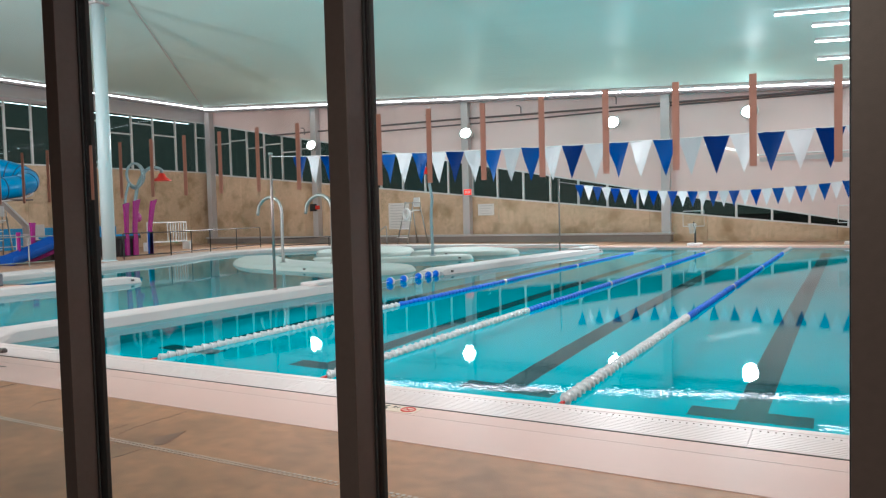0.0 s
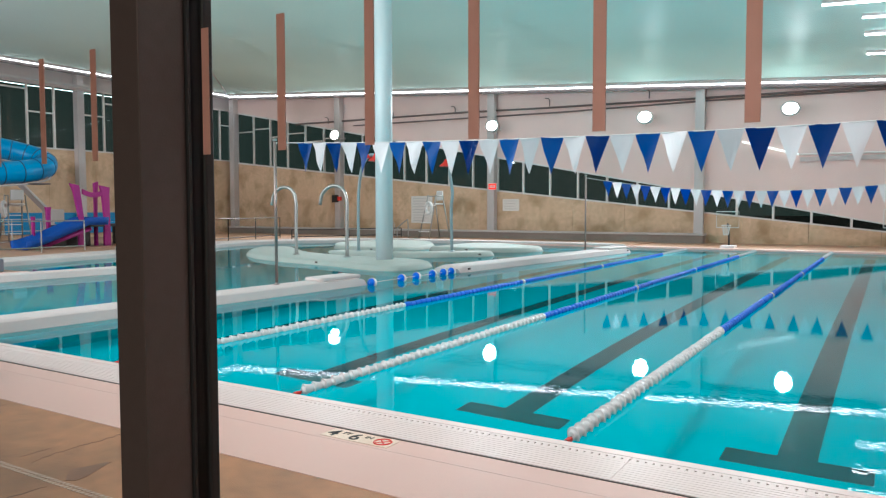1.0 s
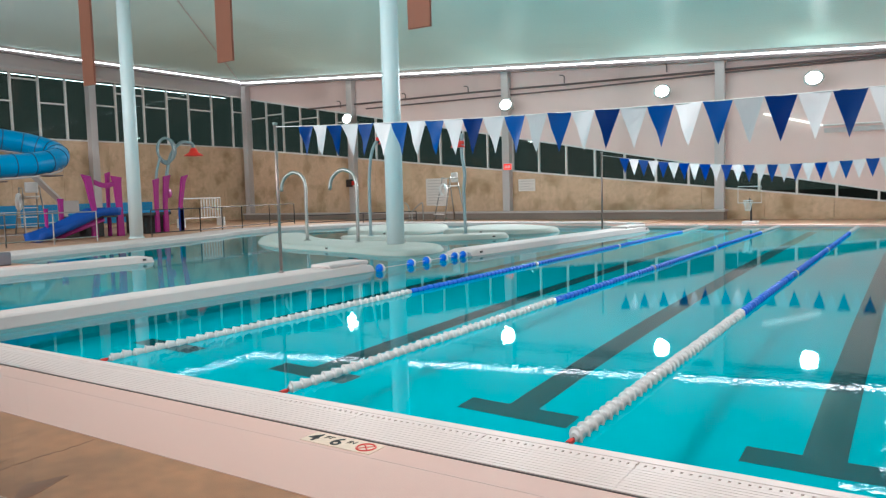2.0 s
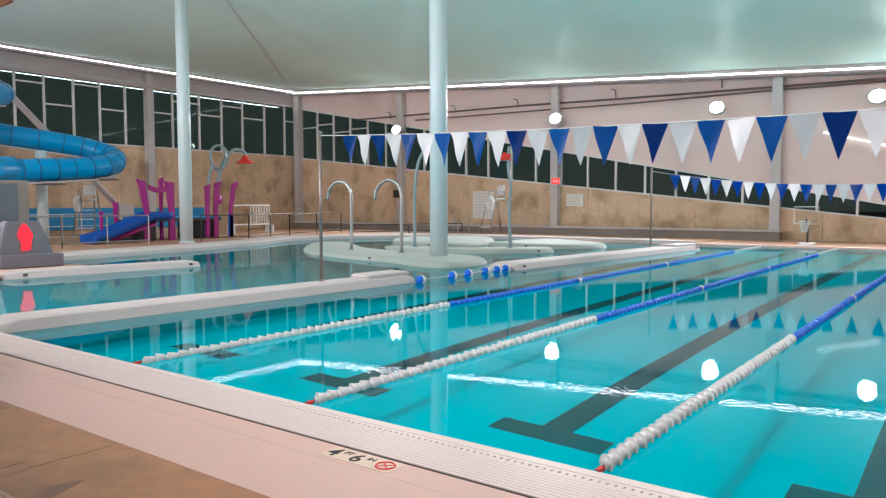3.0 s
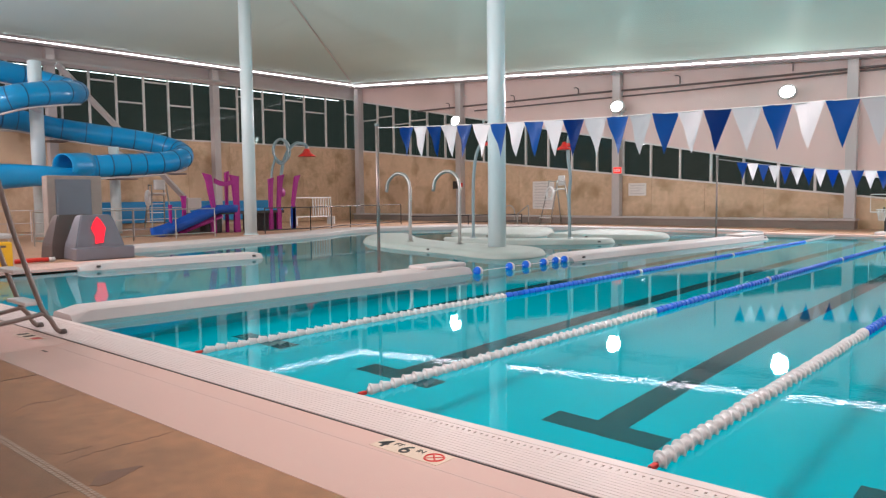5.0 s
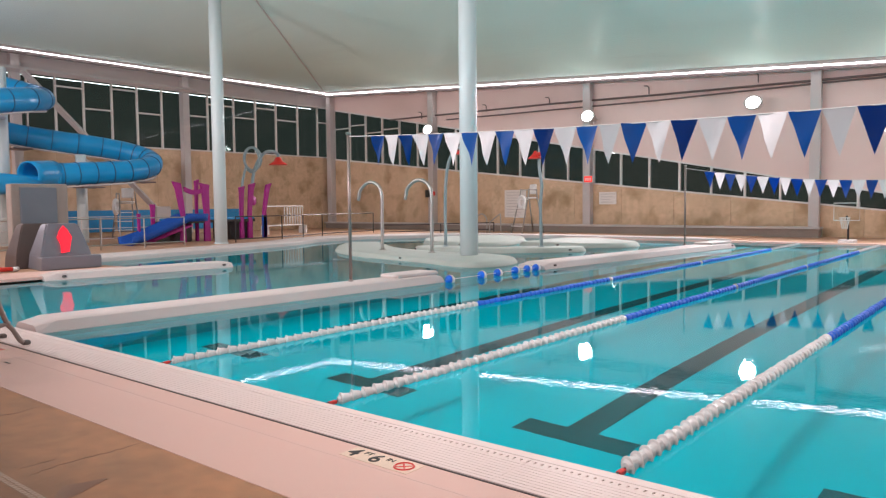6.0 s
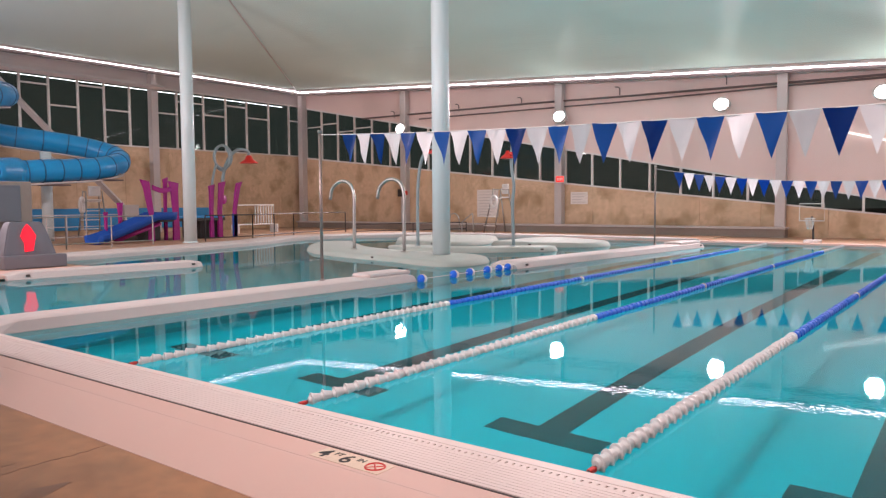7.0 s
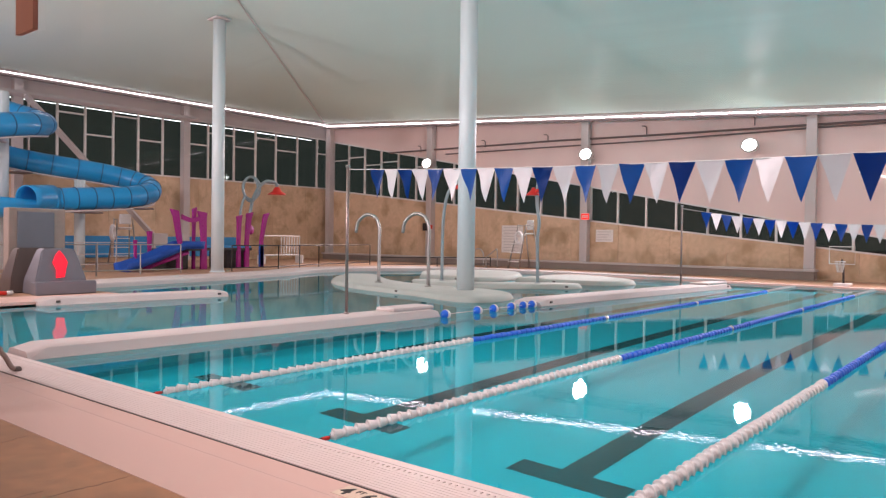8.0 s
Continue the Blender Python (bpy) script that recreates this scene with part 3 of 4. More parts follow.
# ---- lane marks on the pool floor ----
T_Y, FLOOR_Z = 1.62, -1.37
for x in (1.25, -1.25, -3.75, -6.25):
    t = thing("lane_mark", (x, 0, FLOOR_Z), "black tile lane line with a cross bar on the pool floor", "lane line", "lane lines")
    part("line", boxed(-0.15, 0.15, T_Y + 0.3, 24.98 - T_Y, 0.0, 0.006), M_LINE, t)
    part("cross_bar", boxed(-0.55, 0.55, T_Y, T_Y + 0.3, 0.0, 0.006), M_LINE, t)

# ---- overflow grating along the near edge ----
g = thing("gutter_grating", (0, 0, 0), "white slotted overflow grating along the pool edge", "grating")
part("trough", boxed(-15.2, 2.5, -0.55, -0.05, -0.12, -0.006), M_TROUGH, g, "dim trough below")
part("edge_strip", boxed(-15.2, 2.5, -0.07, 0.02, -0.1, 0.006, 0.006), M_GRATE, g, "white edge strip")
bm = bmesh.new()
for i in range(10):
    y = -0.515 + i * 0.037
    box(bm, -0.497, 0.497, y, y + 0.031, -0.02, 0.003)
for i in range(6):
    x = -0.495 + i * 0.193
    box(bm, x, x + 0.03, -0.515, -0.15, -0.018, 0.0015)
box(bm, -0.497, 0.497, -0.150, -0.135, -0.02, 0.003)
for i in range(20):
    x = -0.495 + i * 0.05
    box(bm, x, x + 0.035, -0.135, -0.105, -0.02, 0.0025)
box(bm, -0.497, 0.497, -0.105, -0.075, -0.02, 0.003)
first = part("grate_panel", bm, M_GRATE, g)
first.location.x = 2.0
for k in range(1, 18):
    share("grate_panel", first.data, g, (2.0 - k, 0, 0))
part("joint", boxed(-15.2, 2.5, -0.548, -0.534, -0.01, 0.0062), M_SLOT, g, "dark joint line")

# deck drain and joints
d = thing("deck_drain", (0, -2.215, 0.0), "narrow pale slotted drain set into the deck", "drain")
bm = bmesh.new()
for i in range(396):
    x = -10 + i * 0.04
    box(bm, x, x + 0.024, -0.028, -0.003, -0.005, 0.003)
    box(bm, x + 0.01, x + 0.034, 0.003, 0.028, -0.005, 0.003)
part("drain_grid", bm, M_DRAIN, d)
for nm, x0, x1, y0, y1 in (("deck_joint", -5.2, -5.191, -3.6, -1.38), ("deck_joint", 1.9, 1.909, -3.6, -1.38)):
    tagged(link(nm, boxed(x0, x1, y0, y1, -0.002, 0.0025), M_SLOT), "thin dark joint in the deck", "joint", "deck joints", "structure")

def deck_crack(points, width):
    """A thin dark crack with a wandering line and uneven width."""
    line = smooth_path([(x, y, 0) for x, y in points], 5)
    bm = bmesh.new()
    rows = []
    for i, q in enumerate(line):
        d = (line[min(i + 1, len(line) - 1)] - line[max(i - 1, 0)]).normalized()
        n = Vector((-d.y, d.x, 0))
        u = i / (len(line) - 1)
        w = width * math.sin(math.pi * min(1, max(0.05, u))) * random.uniform(0.5, 1.2) + 0.001
        q = q + n * random.uniform(-0.012, 0.012)
        rows.append([bm.verts.new(q + n * a + Vector((0, 0, z))) for a, z in ((-w, -0.002), (-w, 0.0012), (w, 0.0012), (w, -0.002))])
    for a, b in zip(rows, rows[1:]):
        for k in range(4):
            bm.faces.new((a[k], a[(k + 1) % 4], b[(k + 1) % 4], b[k]))
    bm.faces.new(rows[0][::-1]), bm.faces.new(rows[-1])
    bmesh.ops.recalc_face_normals(bm, faces=bm.faces)
    return tagged(link("deck_crack", bm, M_CRACK), "thin dark crack wandering across the brown deck", "crack", "deck cracks", "structure")


for line, width in (([(-2.74, -1.34), (-2.72, -1.56), (-2.73, -1.74), (-2.72, -1.96), (-2.68, -2.1)], 0.005), ([(-2.85, -1.88), (-2.85, -2.09)], 0.004), ([(-4.24, -1.42), (-4.18, -1.62), (-4.22, -1.76), (-4.07, -1.95)], 0.006), ([(-2.26, -1.84), (-2.24, -1.99), (-2.22, -2.15)], 0.008), ([(-2.21, -2.28), (-2.23, -2.44), (-2.23, -2.61)], 0.005)):
    deck_crack(line, width)
stain = prism([tuple(q[:2]) for q in smooth_path([(x, y, 0) for x, y in [(-2.21, -2.17), (-2.35, -2.05), (-2.32, -1.96), (-2.28, -1.84), (-2.21, -1.96), (-2.16, -2.08), (-2.16, -2.16)]], 4)[:-1]], -0.002, 0.0018)
tagged(link("deck_stain", stain, M_DAMP), "dark damp smear on the brown deck", "stain", "", "structure")
tagged(link("coping_joint", boxed(-15.0, 2.4, -0.777, -0.773, 0.0, 0.0052), M_TROUGH), "faint joint along the coping", "joint", "", "structure")
tagged(link("coping_slot", boxed(-6.30, -6.16, -0.95, -0.925, 0.0, 0.0062, 0.002), M_SLOT), "small dark slot in the coping", "slot", "", "structure")
s2 = thing("depth_sign", (-7.25, -0.73, 0.004), "worn depth tile with unreadable marks and a red ring", "depth sign", "depth signs")
part("tile", boxed(-0.27, 0.30, -0.085, 0.085, -0.002, 0.003, 0.001), M_TILE, s2)
for x, w in ((-0.24, 0.09), (-0.05, 0.09)):
    part("mark_bar", boxed(x, x + w, -0.06, 0.06, 0.0, 0.0045), M_INK, s2, "dark printed bar")
part("ring_bar", boxed(0.14, 0.27, -0.05, 0.05, 0.0, 0.0045), M_RED, s2, "red printed mark")

# depth sign tile in the coping
s = thing("depth_sign", (-1.24, -0.655, 0.004), "depth tile reading 4 ft 6 in with a red no-diving ring", "depth sign")
part("tile", boxed(-0.27, 0.30, -0.085, 0.085, -0.002, 0.003, 0.001), M_TILE, s)


def lettering(text, size, at, mat, parent, rz=0.0, rx=0.0, name="lettering"):
    cu = bpy.data.curves.new(name, "FONT")
    cu.body, cu.size, cu.extrude, cu.offset, cu.align_x = text, size, 0.0012, 0.010 * size, "LEFT"
    tmp = bpy.data.objects.new(name, cu)
    scene.collection.objects.link(tmp)
    me = bpy.data.meshes.new_from_object(tmp.evaluated_get(bpy.context.evaluated_depsgraph_get()))
    bpy.data.objects.remove(tmp)
    me.materials.clear()
    me.materials.append(mat)
    ob = new(name, me)
    ob.parent = parent
    ob.matrix_basis = pose(*at, rx, 0, rz)
    return ob


lettering("4", 0.17, (-0.25, -0.06, 0.004), M_INK, s)
lettering("FT", 0.06, (-0.145, 0.01, 0.004), M_INK, s)
lettering("6", 0.17, (-0.06, -0.06, 0.004), M_INK, s)
lettering("IN", 0.06, (0.045, 0.01, 0.004), M_INK, s)
bm = bmesh.new()
ring = [(0.06 * math.cos(a), 0.06 * math.sin(a), 0) for a in [2 * math.pi * k / 24 for k in range(25)]]
tube(ring, 0.007, 4, bm, False)
tube([(-0.042, 0.042, 0), (0.042, -0.042, 0)], 0.006, 4, bm)
tube([(-0.042, -0.042, 0), (0.042, 0.042, 0)], 0.004, 4, bm)
part("no_diving_ring", bm, M_RED, s, "red barred ring").location = (0.21, 0.0, 0.003)

# ---- floating beams ----


def beam(name, a, b, width, label, raised=0.0, ports=True):
    a, b = Vector(a), Vector(b)
    d = (b - a)
    t = thing(name, (a.x, a.y, 0), label, "pool beam", "white pool beams", math.degrees(math.atan2(d.y, d.x)))
    n = d.length
    bm = bmesh.new()
    prof = [(0, -0.35), (0.0, -0.02), (0.07, 0.11), (0.13, 0.135), (width - 0.13, 0.135), (width - 0.06, 0.11), (width, -0.02), (width, -0.35)]
    rows = []
    for s_, grow in ((0.0, 0.55), (0.25, 1.0), (n - 0.2, 1.0), (n, 0.7)):
        rows.append([bm.verts.new((s_, y, z if z < 0 else z * grow)) for y, z in prof])
    for p, q in zip(rows, rows[1:]):
        for k in range(len(prof)):
            j = (k + 1) % len(prof)
            bm.faces.new((p[k], p[j], q[j], q[k]))
    bm.faces.new(rows[0]), bm.faces.new(rows[-1][::-1])
    bmesh.ops.recalc_face_normals(bm, faces=bm.faces)
    part("body", bm, M_FIBRE, t)
    if raised:
        part("raised_end", boxed(n - raised, n - 0.04, 0.12, width - 0.1, 0.115, 0.205, 0.04), M_FIBRE, t, "raised end block")
    for s_ in (0.35, n - 0.3) if ports else ():
        part("port", boxed(s_, s_ + 0.09, -0.012, 0.02, 0.03, 0.08, 0.008), M_SLOT, t, "small dark port")
    return t


beam("pool_beam", (-7.95, 0.03), (-7.6, 7.75), 0.75, "long white fibreglass beam dividing the pool", 1.2, False)
beam("pool_beam", (-7.35, 11.25), (-6.35, 22.0), 0.85, "long white fibreglass beam towards the far end", 1.6)
beam("pool_beam", (-15.0, 3.0), (-14.55, 7.5), 0.6, "short white fibreglass beam beside the grey cabinets")


def island(points, z1, label):
    """A low moulded platform: sloped skirt, a soft shoulder and a flat top, with small dark ports along its front."""
    pts = [Vector(q[:2]) for q in smooth_path([(x, y, 0) for x, y in points + [points[0]]], 3)[:-1]]
    n = len(pts)
    mid = sum(pts, Vector((0, 0))) / n
    if sum(pts[k].cross(pts[(k + 1) % n]) for k in range(n)) < 0:
        pts.reverse()
    normals = []
    for k in range(n):
        d = (pts[(k + 1) % n] - pts[k - 1]).normalized()
        normals.append(Vector((d.y, -d.x)))
    t = thing("pool_island", (mid.x, mid.y, 0), label, "pool island", "white pool islands")
    bm = bmesh.new()
    rows = [[bm.verts.new((*(pts[k] + normals[k] * off - mid), z)) for k in range(n)]
            for off, z in ((0.0, -0.40), (0.03, -0.04), (0.03, 0.0), (-0.05, z1 - 0.03), (-0.10, z1 - 0.008), (-0.17, z1))]
    for a, b in zip(rows, rows[1:]):
        for k in range(n):
            bm.faces.new((a[k], a[(k + 1) % n], b[(k + 1) % n], b[k]))
    bm.faces.new(rows[-1]), bm.faces.new(rows[0][::-1])
    part("platform", bm, M_ISLAND, t, "", True)
    for k in range(2, n, 9):
        if normals[k].y < 0:
            q = pts[k] + normals[k] * 0.0 - mid
            ob = part("port", boxed(-0.05, 0.05, -0.015, 0.015, -0.025, 0.025, 0.006), M_SLOT, t, "small dark port")
            ob.matrix_basis = pose(q.x, q.y, 0.05, 0, 0, math.degrees(math.atan2(normals[k].y, normals[k].x)) + 90)
    return t


island([(-19.4, 16.2), (-18.1, 14.4), (-16.4, 12.9), (-14.3, 11.95), (-11.4, 11.3), (-9.7, 10.75), (-8.95, 11.0), (-8.85, 11.9), (-9.3, 12.9), (-10.5, 13.6), (-12.5, 13.6), (-15.3, 14.6), (-17.4, 16.2), (-18.6, 16.9)],
       0.12, "curved white fibreglass island round the column")
island([(-15.2, 15.4), (-14.4, 14.8), (-12.2, 15.0), (-10.7, 16.3), (-9.8, 17.4), (-10.2, 18.1), (-11.4, 17.3), (-12.7, 16.1), (-14.8, 16.1)], 0.13, "low white fibreglass island with shower posts")
island([(-17.2, 18.2), (-14.3, 17.8), (-14.0, 19.6), (-14.9, 22.0), (-16.6, 23.7), (-18.5, 23.0), (-19.0, 20.6)], 0.14, "low white fibreglass island near the far bench")
island([(-13.4, 19.3), (-11.0, 19.3), (-9.5, 20.2), (-9.9, 21.8), (-12.4, 23.2), (-13.6, 22.4)], 0.14, "low white fibreglass island by the far steps")

# floats between the beams
t = thing("float_line", (-7.6, 8.0, WATER_Z), "line of blue and white buoys between the beams", "float line")
part("cord", tube([(0.1, -0.3, 0.06), (0.1, 3.3, 0.06)], 0.008, 6), M_CORD, t)
fm = lathe([(0.02, -0.095), (0.065, -0.083), (0.096, -0.04), (0.104, 0.0), (0.096, 0.04), (0.065, 0.083), (0.02, 0.095)], 16)
bmesh.ops.rotate(fm, verts=fm.verts, matrix=Matrix.Rotation(radians(80), 3, "X"))
f0 = part("buoy", fm, M_FLOAT_B, t, "blue ball buoy", True)
f0.location = (0.1, -0.20, 0.05)
bm = lathe([(0.092, -0.055), (0.105, -0.025), (0.109, 0.0), (0.105, 0.025), (0.10, 0.036)], 16)
bmesh.ops.rotate(bm, verts=bm.verts, matrix=Matrix.Rotation(radians(80), 3, "X"))
b0 = part("buoy_band", bm, M_FLOAT_W, f0, "white band", True)
for q in (0.9, 1.5, 2.2, 2.7, 3.08):
    o = share("buoy", f0.data, t, (0.1, q, 0.05))
    o2 = share("buoy_band", b0.data, o, (0, 0, 0))

# ---- flag lines ----


def flag_mesh(name, mat, w, h, seed):
    rnd = random.Random(seed)
    bm = bmesh.new()
    rows = []
    bend = rnd.uniform(-0.05, 0.05)
    for i in range(6):
        v = i / 5
        half = w / 2 * (1 - v) + 0.0015
        rows.append([bm.verts.new((half * u, 0.022 * math.sin(3 * u * (1 - v) + 4 * v + seed) + bend * v, -h * v)) for u in (-1, -0.33, 0.33, 1)])
    for a, b in zip(rows, rows[1:]):
        for k in range(3):
            bm.faces.new((a[k], a[k + 1], b[k + 1], b[k]))
    bmesh.ops.solidify(bm, geom=bm.faces[:], thickness=0.002)
    for e in bm.edges:
        if len(e.link_faces) != 2 or e.calc_face_angle(0.0) > 0.8:
            e.smooth = False
    me = bpy.data.meshes.new(name)
    bm.to_mesh(me)
    bm.free()
    for p in me.polygons:
        p.use_smooth = True
    me.materials.append(mat)
    return me


FLAGS = {c: [flag_mesh("flag", m, 0.35, 0.53, s) for s in range(4)] for c, m in (("b", M_FLAG_B), ("w", M_FLAG_W))}


def flag_line(a, b, first, pitch, count, sag, label, skip=None):
    a, b = Vector(a), Vector(b)
    t = thing("flag_line", a, label, "flag line", "flag lines")
    line = lambda s: (b - a) * s + Vector((0, 0, -4 * sag * s * (1 - s)))
    part("cord", tube([line(s / 24) for s in range(25)], 0.008, 6), M_CORD, t)
    n = (b - a).length
    for i in range(count):
        s = (first + pitch * i) / n
        c = "bw"[i % 2]
        ob = share("flag", FLAGS[c][(i * 7 + i // 3) % 4], t, line(s), random.uniform(-8, 8) if i != 14 else 40, random.uniform(-5, 5), 0)
        tagged(ob, "blue vinyl pennant" if c == "b" else "white vinyl pennant")
    return t


def flag_pole(at, h, label):
    t = thing("flag_pole", at, label, "flag pole", "flag poles")
    part("pole", tube([(0, 0, 0), (0, 0, h)], 0.03, 10), M_DULL_STEEL, t, "", True)
    part("socket", lathe([(0.055, 0.0), (0.055, 0.02), (0.035, 0.05)], 12), M_DULL_STEEL, t)
    part("top_ring", lathe([(0.04, h - 0.03), (0.05, h), (0.04, h + 0.02)], 10), M_STAINLESS, t)
    return t


flag_pole((-8.2, 5.7, 0.125), 2.775, "slim stainless pole holding the near flag line")
flag_line((-8.2, 5.7, 2.84), (3.2, 5.2, 2.60), 0.80, 0.356, 29, 0.10, "line of blue and white pennants across the near lanes")
flag_pole((3.2, 5.2, 0.02), 2.75, "slim stainless pole on the side deck")
flag_pole((-7.36, 20.0, 0.13), 2.62, "slim stainless pole holding the far flag line")
flag_line((-7.36, 20.0, 2.66), (3.2, 20.0, 2.45), 0.80, 0.327, 28, 0.43, "line of blue and white pennants across the far lanes")
flag_pole((3.2, 20.0, 0.02), 2.65, "slim stainless pole on the far side deck")

# ---- far wall things ----
t = thing("ledge_bench", (0, 0, 0.02), "long grey concrete ledge bench along the far wall", "bench")
part("body", boxed(-35.2, -5.3, 29.0, 29.56, 0.0, 0.36, 0.01), M_BENCH, t)
part("seat_edge", boxed(-35.25, -5.25, 28.92, 29.56, 0.362, 0.45, 0.012), M_GREY_PAINT, t, "paler seat slab")
t = thing("exit_sign", (-16.0, 29.5, 2.74), "small glowing red exit sign on the column", "exit sign")
part("case", boxed(-0.24, 0.24, -0.06, 0.06, -0.17, 0.17, 0.01), M_WHITE, t)
part("face", boxed(-0.22, 0.22, -0.075, -0.062, -0.15, 0.15), M_EXIT, t, "glowing red face")
for k in range(4):
    part("letter_bar", boxed(-0.15 + 0.085 * k, -0.10 + 0.085 * k, -0.082, -0.076, -0.07, 0.07), M_WHITE, t)


def notice(at, w, h, label, rows):
    t = thing("notice", at, label, "notice")
    part("board", boxed(-w / 2, w / 2, -0.02, 0.0, -h / 2, h / 2, 0.004), M_NOTICE, t)
    for i in range(rows):
        z = h / 2 - h * (i + 0.8) / (rows + 0.6)
        part("text_bar", boxed(-w * 0.4, w * (0.4 - 0.12 * (i % 3)), -0.025, -0.021, z - 0.02, z + 0.02), M_BAR, t)
    return t


notice((-15.19, 29.98, 1.78), 0.95, 0.62, "white printed notice on the concrete wall", 4)
notice((-20.75, 29.98, 1.55), 1.4, 1.5, "large white rules board on the concrete wall", 9)
t = thing("alarm_box", (-26.5, 29.52, 2.2), "dark red alarm box on the column", "alarm box")
part("case", boxed(-0.3, 0.1, -0.12, 0.06, -0.22, 0.22, 0.02), M_BLACK, t)
part("bell", boxed(0.1, 0.34, -0.1, 0.06, -0.12, 0.12, 0.02), M_RED, t, "red bell")
t = thing("wall_pipe", (0, 29.86, 0), "two thin pipes along the plaster wall with hangers", "pipe")
part("pipe", tube([(-30.0, 0, 6.85), (-18, 0, 6.75), (-13, 0, 6.64), (-5.7, 0, 6.53), (1.5, 0, 6.42)], 0.05, 8), M_PIPE, t)
part("pipe", tube([(-25.5, 0.05, 6.5), (-18, 0.05, 6.44), (-12.5, 0.05, 6.38), (-5.7, 0.05, 6.41), (1.5, 0.05, 6.33)], 0.04, 8), M_PIPE, t)
for x in (-27.4, -22.6, -18.5, -13.0, -8.0):
    part("hanger", tube([(x, 0, 6.70), (x, 0, 7.02), (x - 0.08, 0, 7.1), (x - 0.25, 0, 7.12)], 0.03, 6), M_PIPE, t)
# Light streak reflected in the glass, built as bars on the far wall.
t = thing("wall_streak", (0, 29.93, 0), "thin pale kinked streak on the plaster wall, standing in for a reflection", "wall rail")
part("rail", tube([(-3.9, 0, 4.5), (-1.65, 0, 3.86)], 0.05, 6), M_STREAK, t, "dim glowing bar standing in for a reflected light")
part("rail", tube([(-1.65, 0, 3.86), (5.8, 0, 3.8)], 0.045, 6), M_WIN_FRAME, t, "pale bar carrying the reflected streak on")
# Grey band put in as the shade below the streak.
part("shadow_gap", boxed(-1.6, 5.8, 0.0, 0.03, 3.55, 3.74), M_GREY_PAINT, t)


def guard_chair(at, rz, label, scale=1.0):
    t = thing("guard_chair", at, label, "lifeguard chair", "lifeguard chairs", rz)
    t.scale = (scale,) * 3
    for sx in (-0.45, 0.45):
        part("leg", tube([(sx, -0.55, 0), (sx * 0.75, -0.15, 1.75), (sx * 0.75, -0.1, 2.0)], 0.03, 8), M_STAINLESS, t, "", True)
        part("leg", tube([(sx, 0.6, 0), (sx * 0.75, 0.3, 1.75)], 0.03, 8), M_STAINLESS, t, "", True)
        part("arm", tube([(sx * 0.75, -0.15, 1.95), (sx * 0.75, 0.3, 1.95), (sx * 0.75, 0.32, 1.5)], 0.025, 8), M_STAINLESS, t, "", True)
    for i in range(4):
        z = 0.3 + 0.4 * i
        part("tread", boxed(-0.40, 0.40, -0.60 + 0.09 * i, -0.42 + 0.09 * i, z, z + 0.04, 0.01), M_WHITE, t, "white step")
    part("seat", boxed(-0.3, 0.3, -0.15, 0.35, 1.55, 1.62, 0.03), M_WHITE, t, "white seat")
    part("backrest", boxed(-0.26, 0.26, 0.3, 0.36, 1.75, 2.2, 0.05), M_WHITE, t, "white backrest")
    return t


guard_chair((-18.45, 27.6, 0.06), -25, "tall stainless lifeguard chair with white seat by the far wall", 1.12)


def life_ring(at, rz, r, label, tilt=0.0):
    t = thing("life_ring", at, label, "life ring", "life rings", rz)
    ringp = [(r * math.cos(2 * math.pi * k / 32), 0, r * math.sin(2 * math.pi * k / 32)) for k in range(33)]
    part("ring", tube(ringp, r * 0.26, 12, None, False), M_WHITE, t, "", True)
    t.rotation_euler.x = radians(tilt)
    for k in range(4):
        a = 2 * math.pi * (k + 0.5) / 4
        seg = [(r * math.cos(a + d), 0, r * math.sin(a + d)) for d in (-0.1, 0, 0.1)]
        part("band", tube(seg, r * 0.27, 12), M_WHITE, t)
    return t


life_ring((-18.4, 27.05, 1.62), -25, 0.28, "white life ring on the lifeguard chair")


def hoop(at, rz):
    t = thing("pool_hoop", at, "poolside basketball hoop with clear board", "basketball hoop", "hoops", rz)
    part("base", boxed(-0.35, 0.35, 0.0, 0.7, 0.0, 0.12, 0.04), M_WHITE, t)
    part("post", tube([(0, 0.45, 0.1), (0, 0.4, 0.7), (0, 0.1, 1.0)], 0.05, 8), M_BLACK, t)
    part("board", boxed(-0.55, 0.55, 0.05, 0.09, 0.85, 1.5, 0.01), M_GLASS, t, "clear board").visible_shadow = False
    part("board_frame", tube([(-0.55, 0.07, 0.85), (0.55, 0.07, 0.85), (0.55, 0.07, 1.5), (-0.55, 0.07, 1.5), (-0.55, 0.07, 0.85)], 0.02, 6), M_WHITE, t)
    rim = [(0.22 * math.cos(2 * math.pi * k / 20), -0.25 + 0.22 * math.sin(2 * math.pi * k / 20), 0.95) for k in range(21)]
    part("rim", tube(rim, 0.015, 6, None, False), M_WHITE, t)
    bm = bmesh.new()
    for k in range(10):
        a = 2 * math.pi * k / 10
        tube([(0.22 * math.cos(a), -0.25 + 0.22 * math.sin(a), 0.95), (0.12 * math.cos(a + 0.5), -0.25 + 0.12 * math.sin(a + 0.5), 0.55)], 0.008, 4, bm)
        tube([(0.22 * math.cos(a), -0.25 + 0.22 * math.sin(a), 0.95), (0.12 * math.cos(a - 0.5), -0.25 + 0.12 * math.sin(a - 0.5), 0.55)], 0.008, 4, bm)
    part("net", bm, M_CORD, t)
    return t


hoop((-3.63, 25.4, 0.03), 0).scale = (0.75, 0.9, 0.95)
hoop((2.1, 26.0, 0.03), 0)

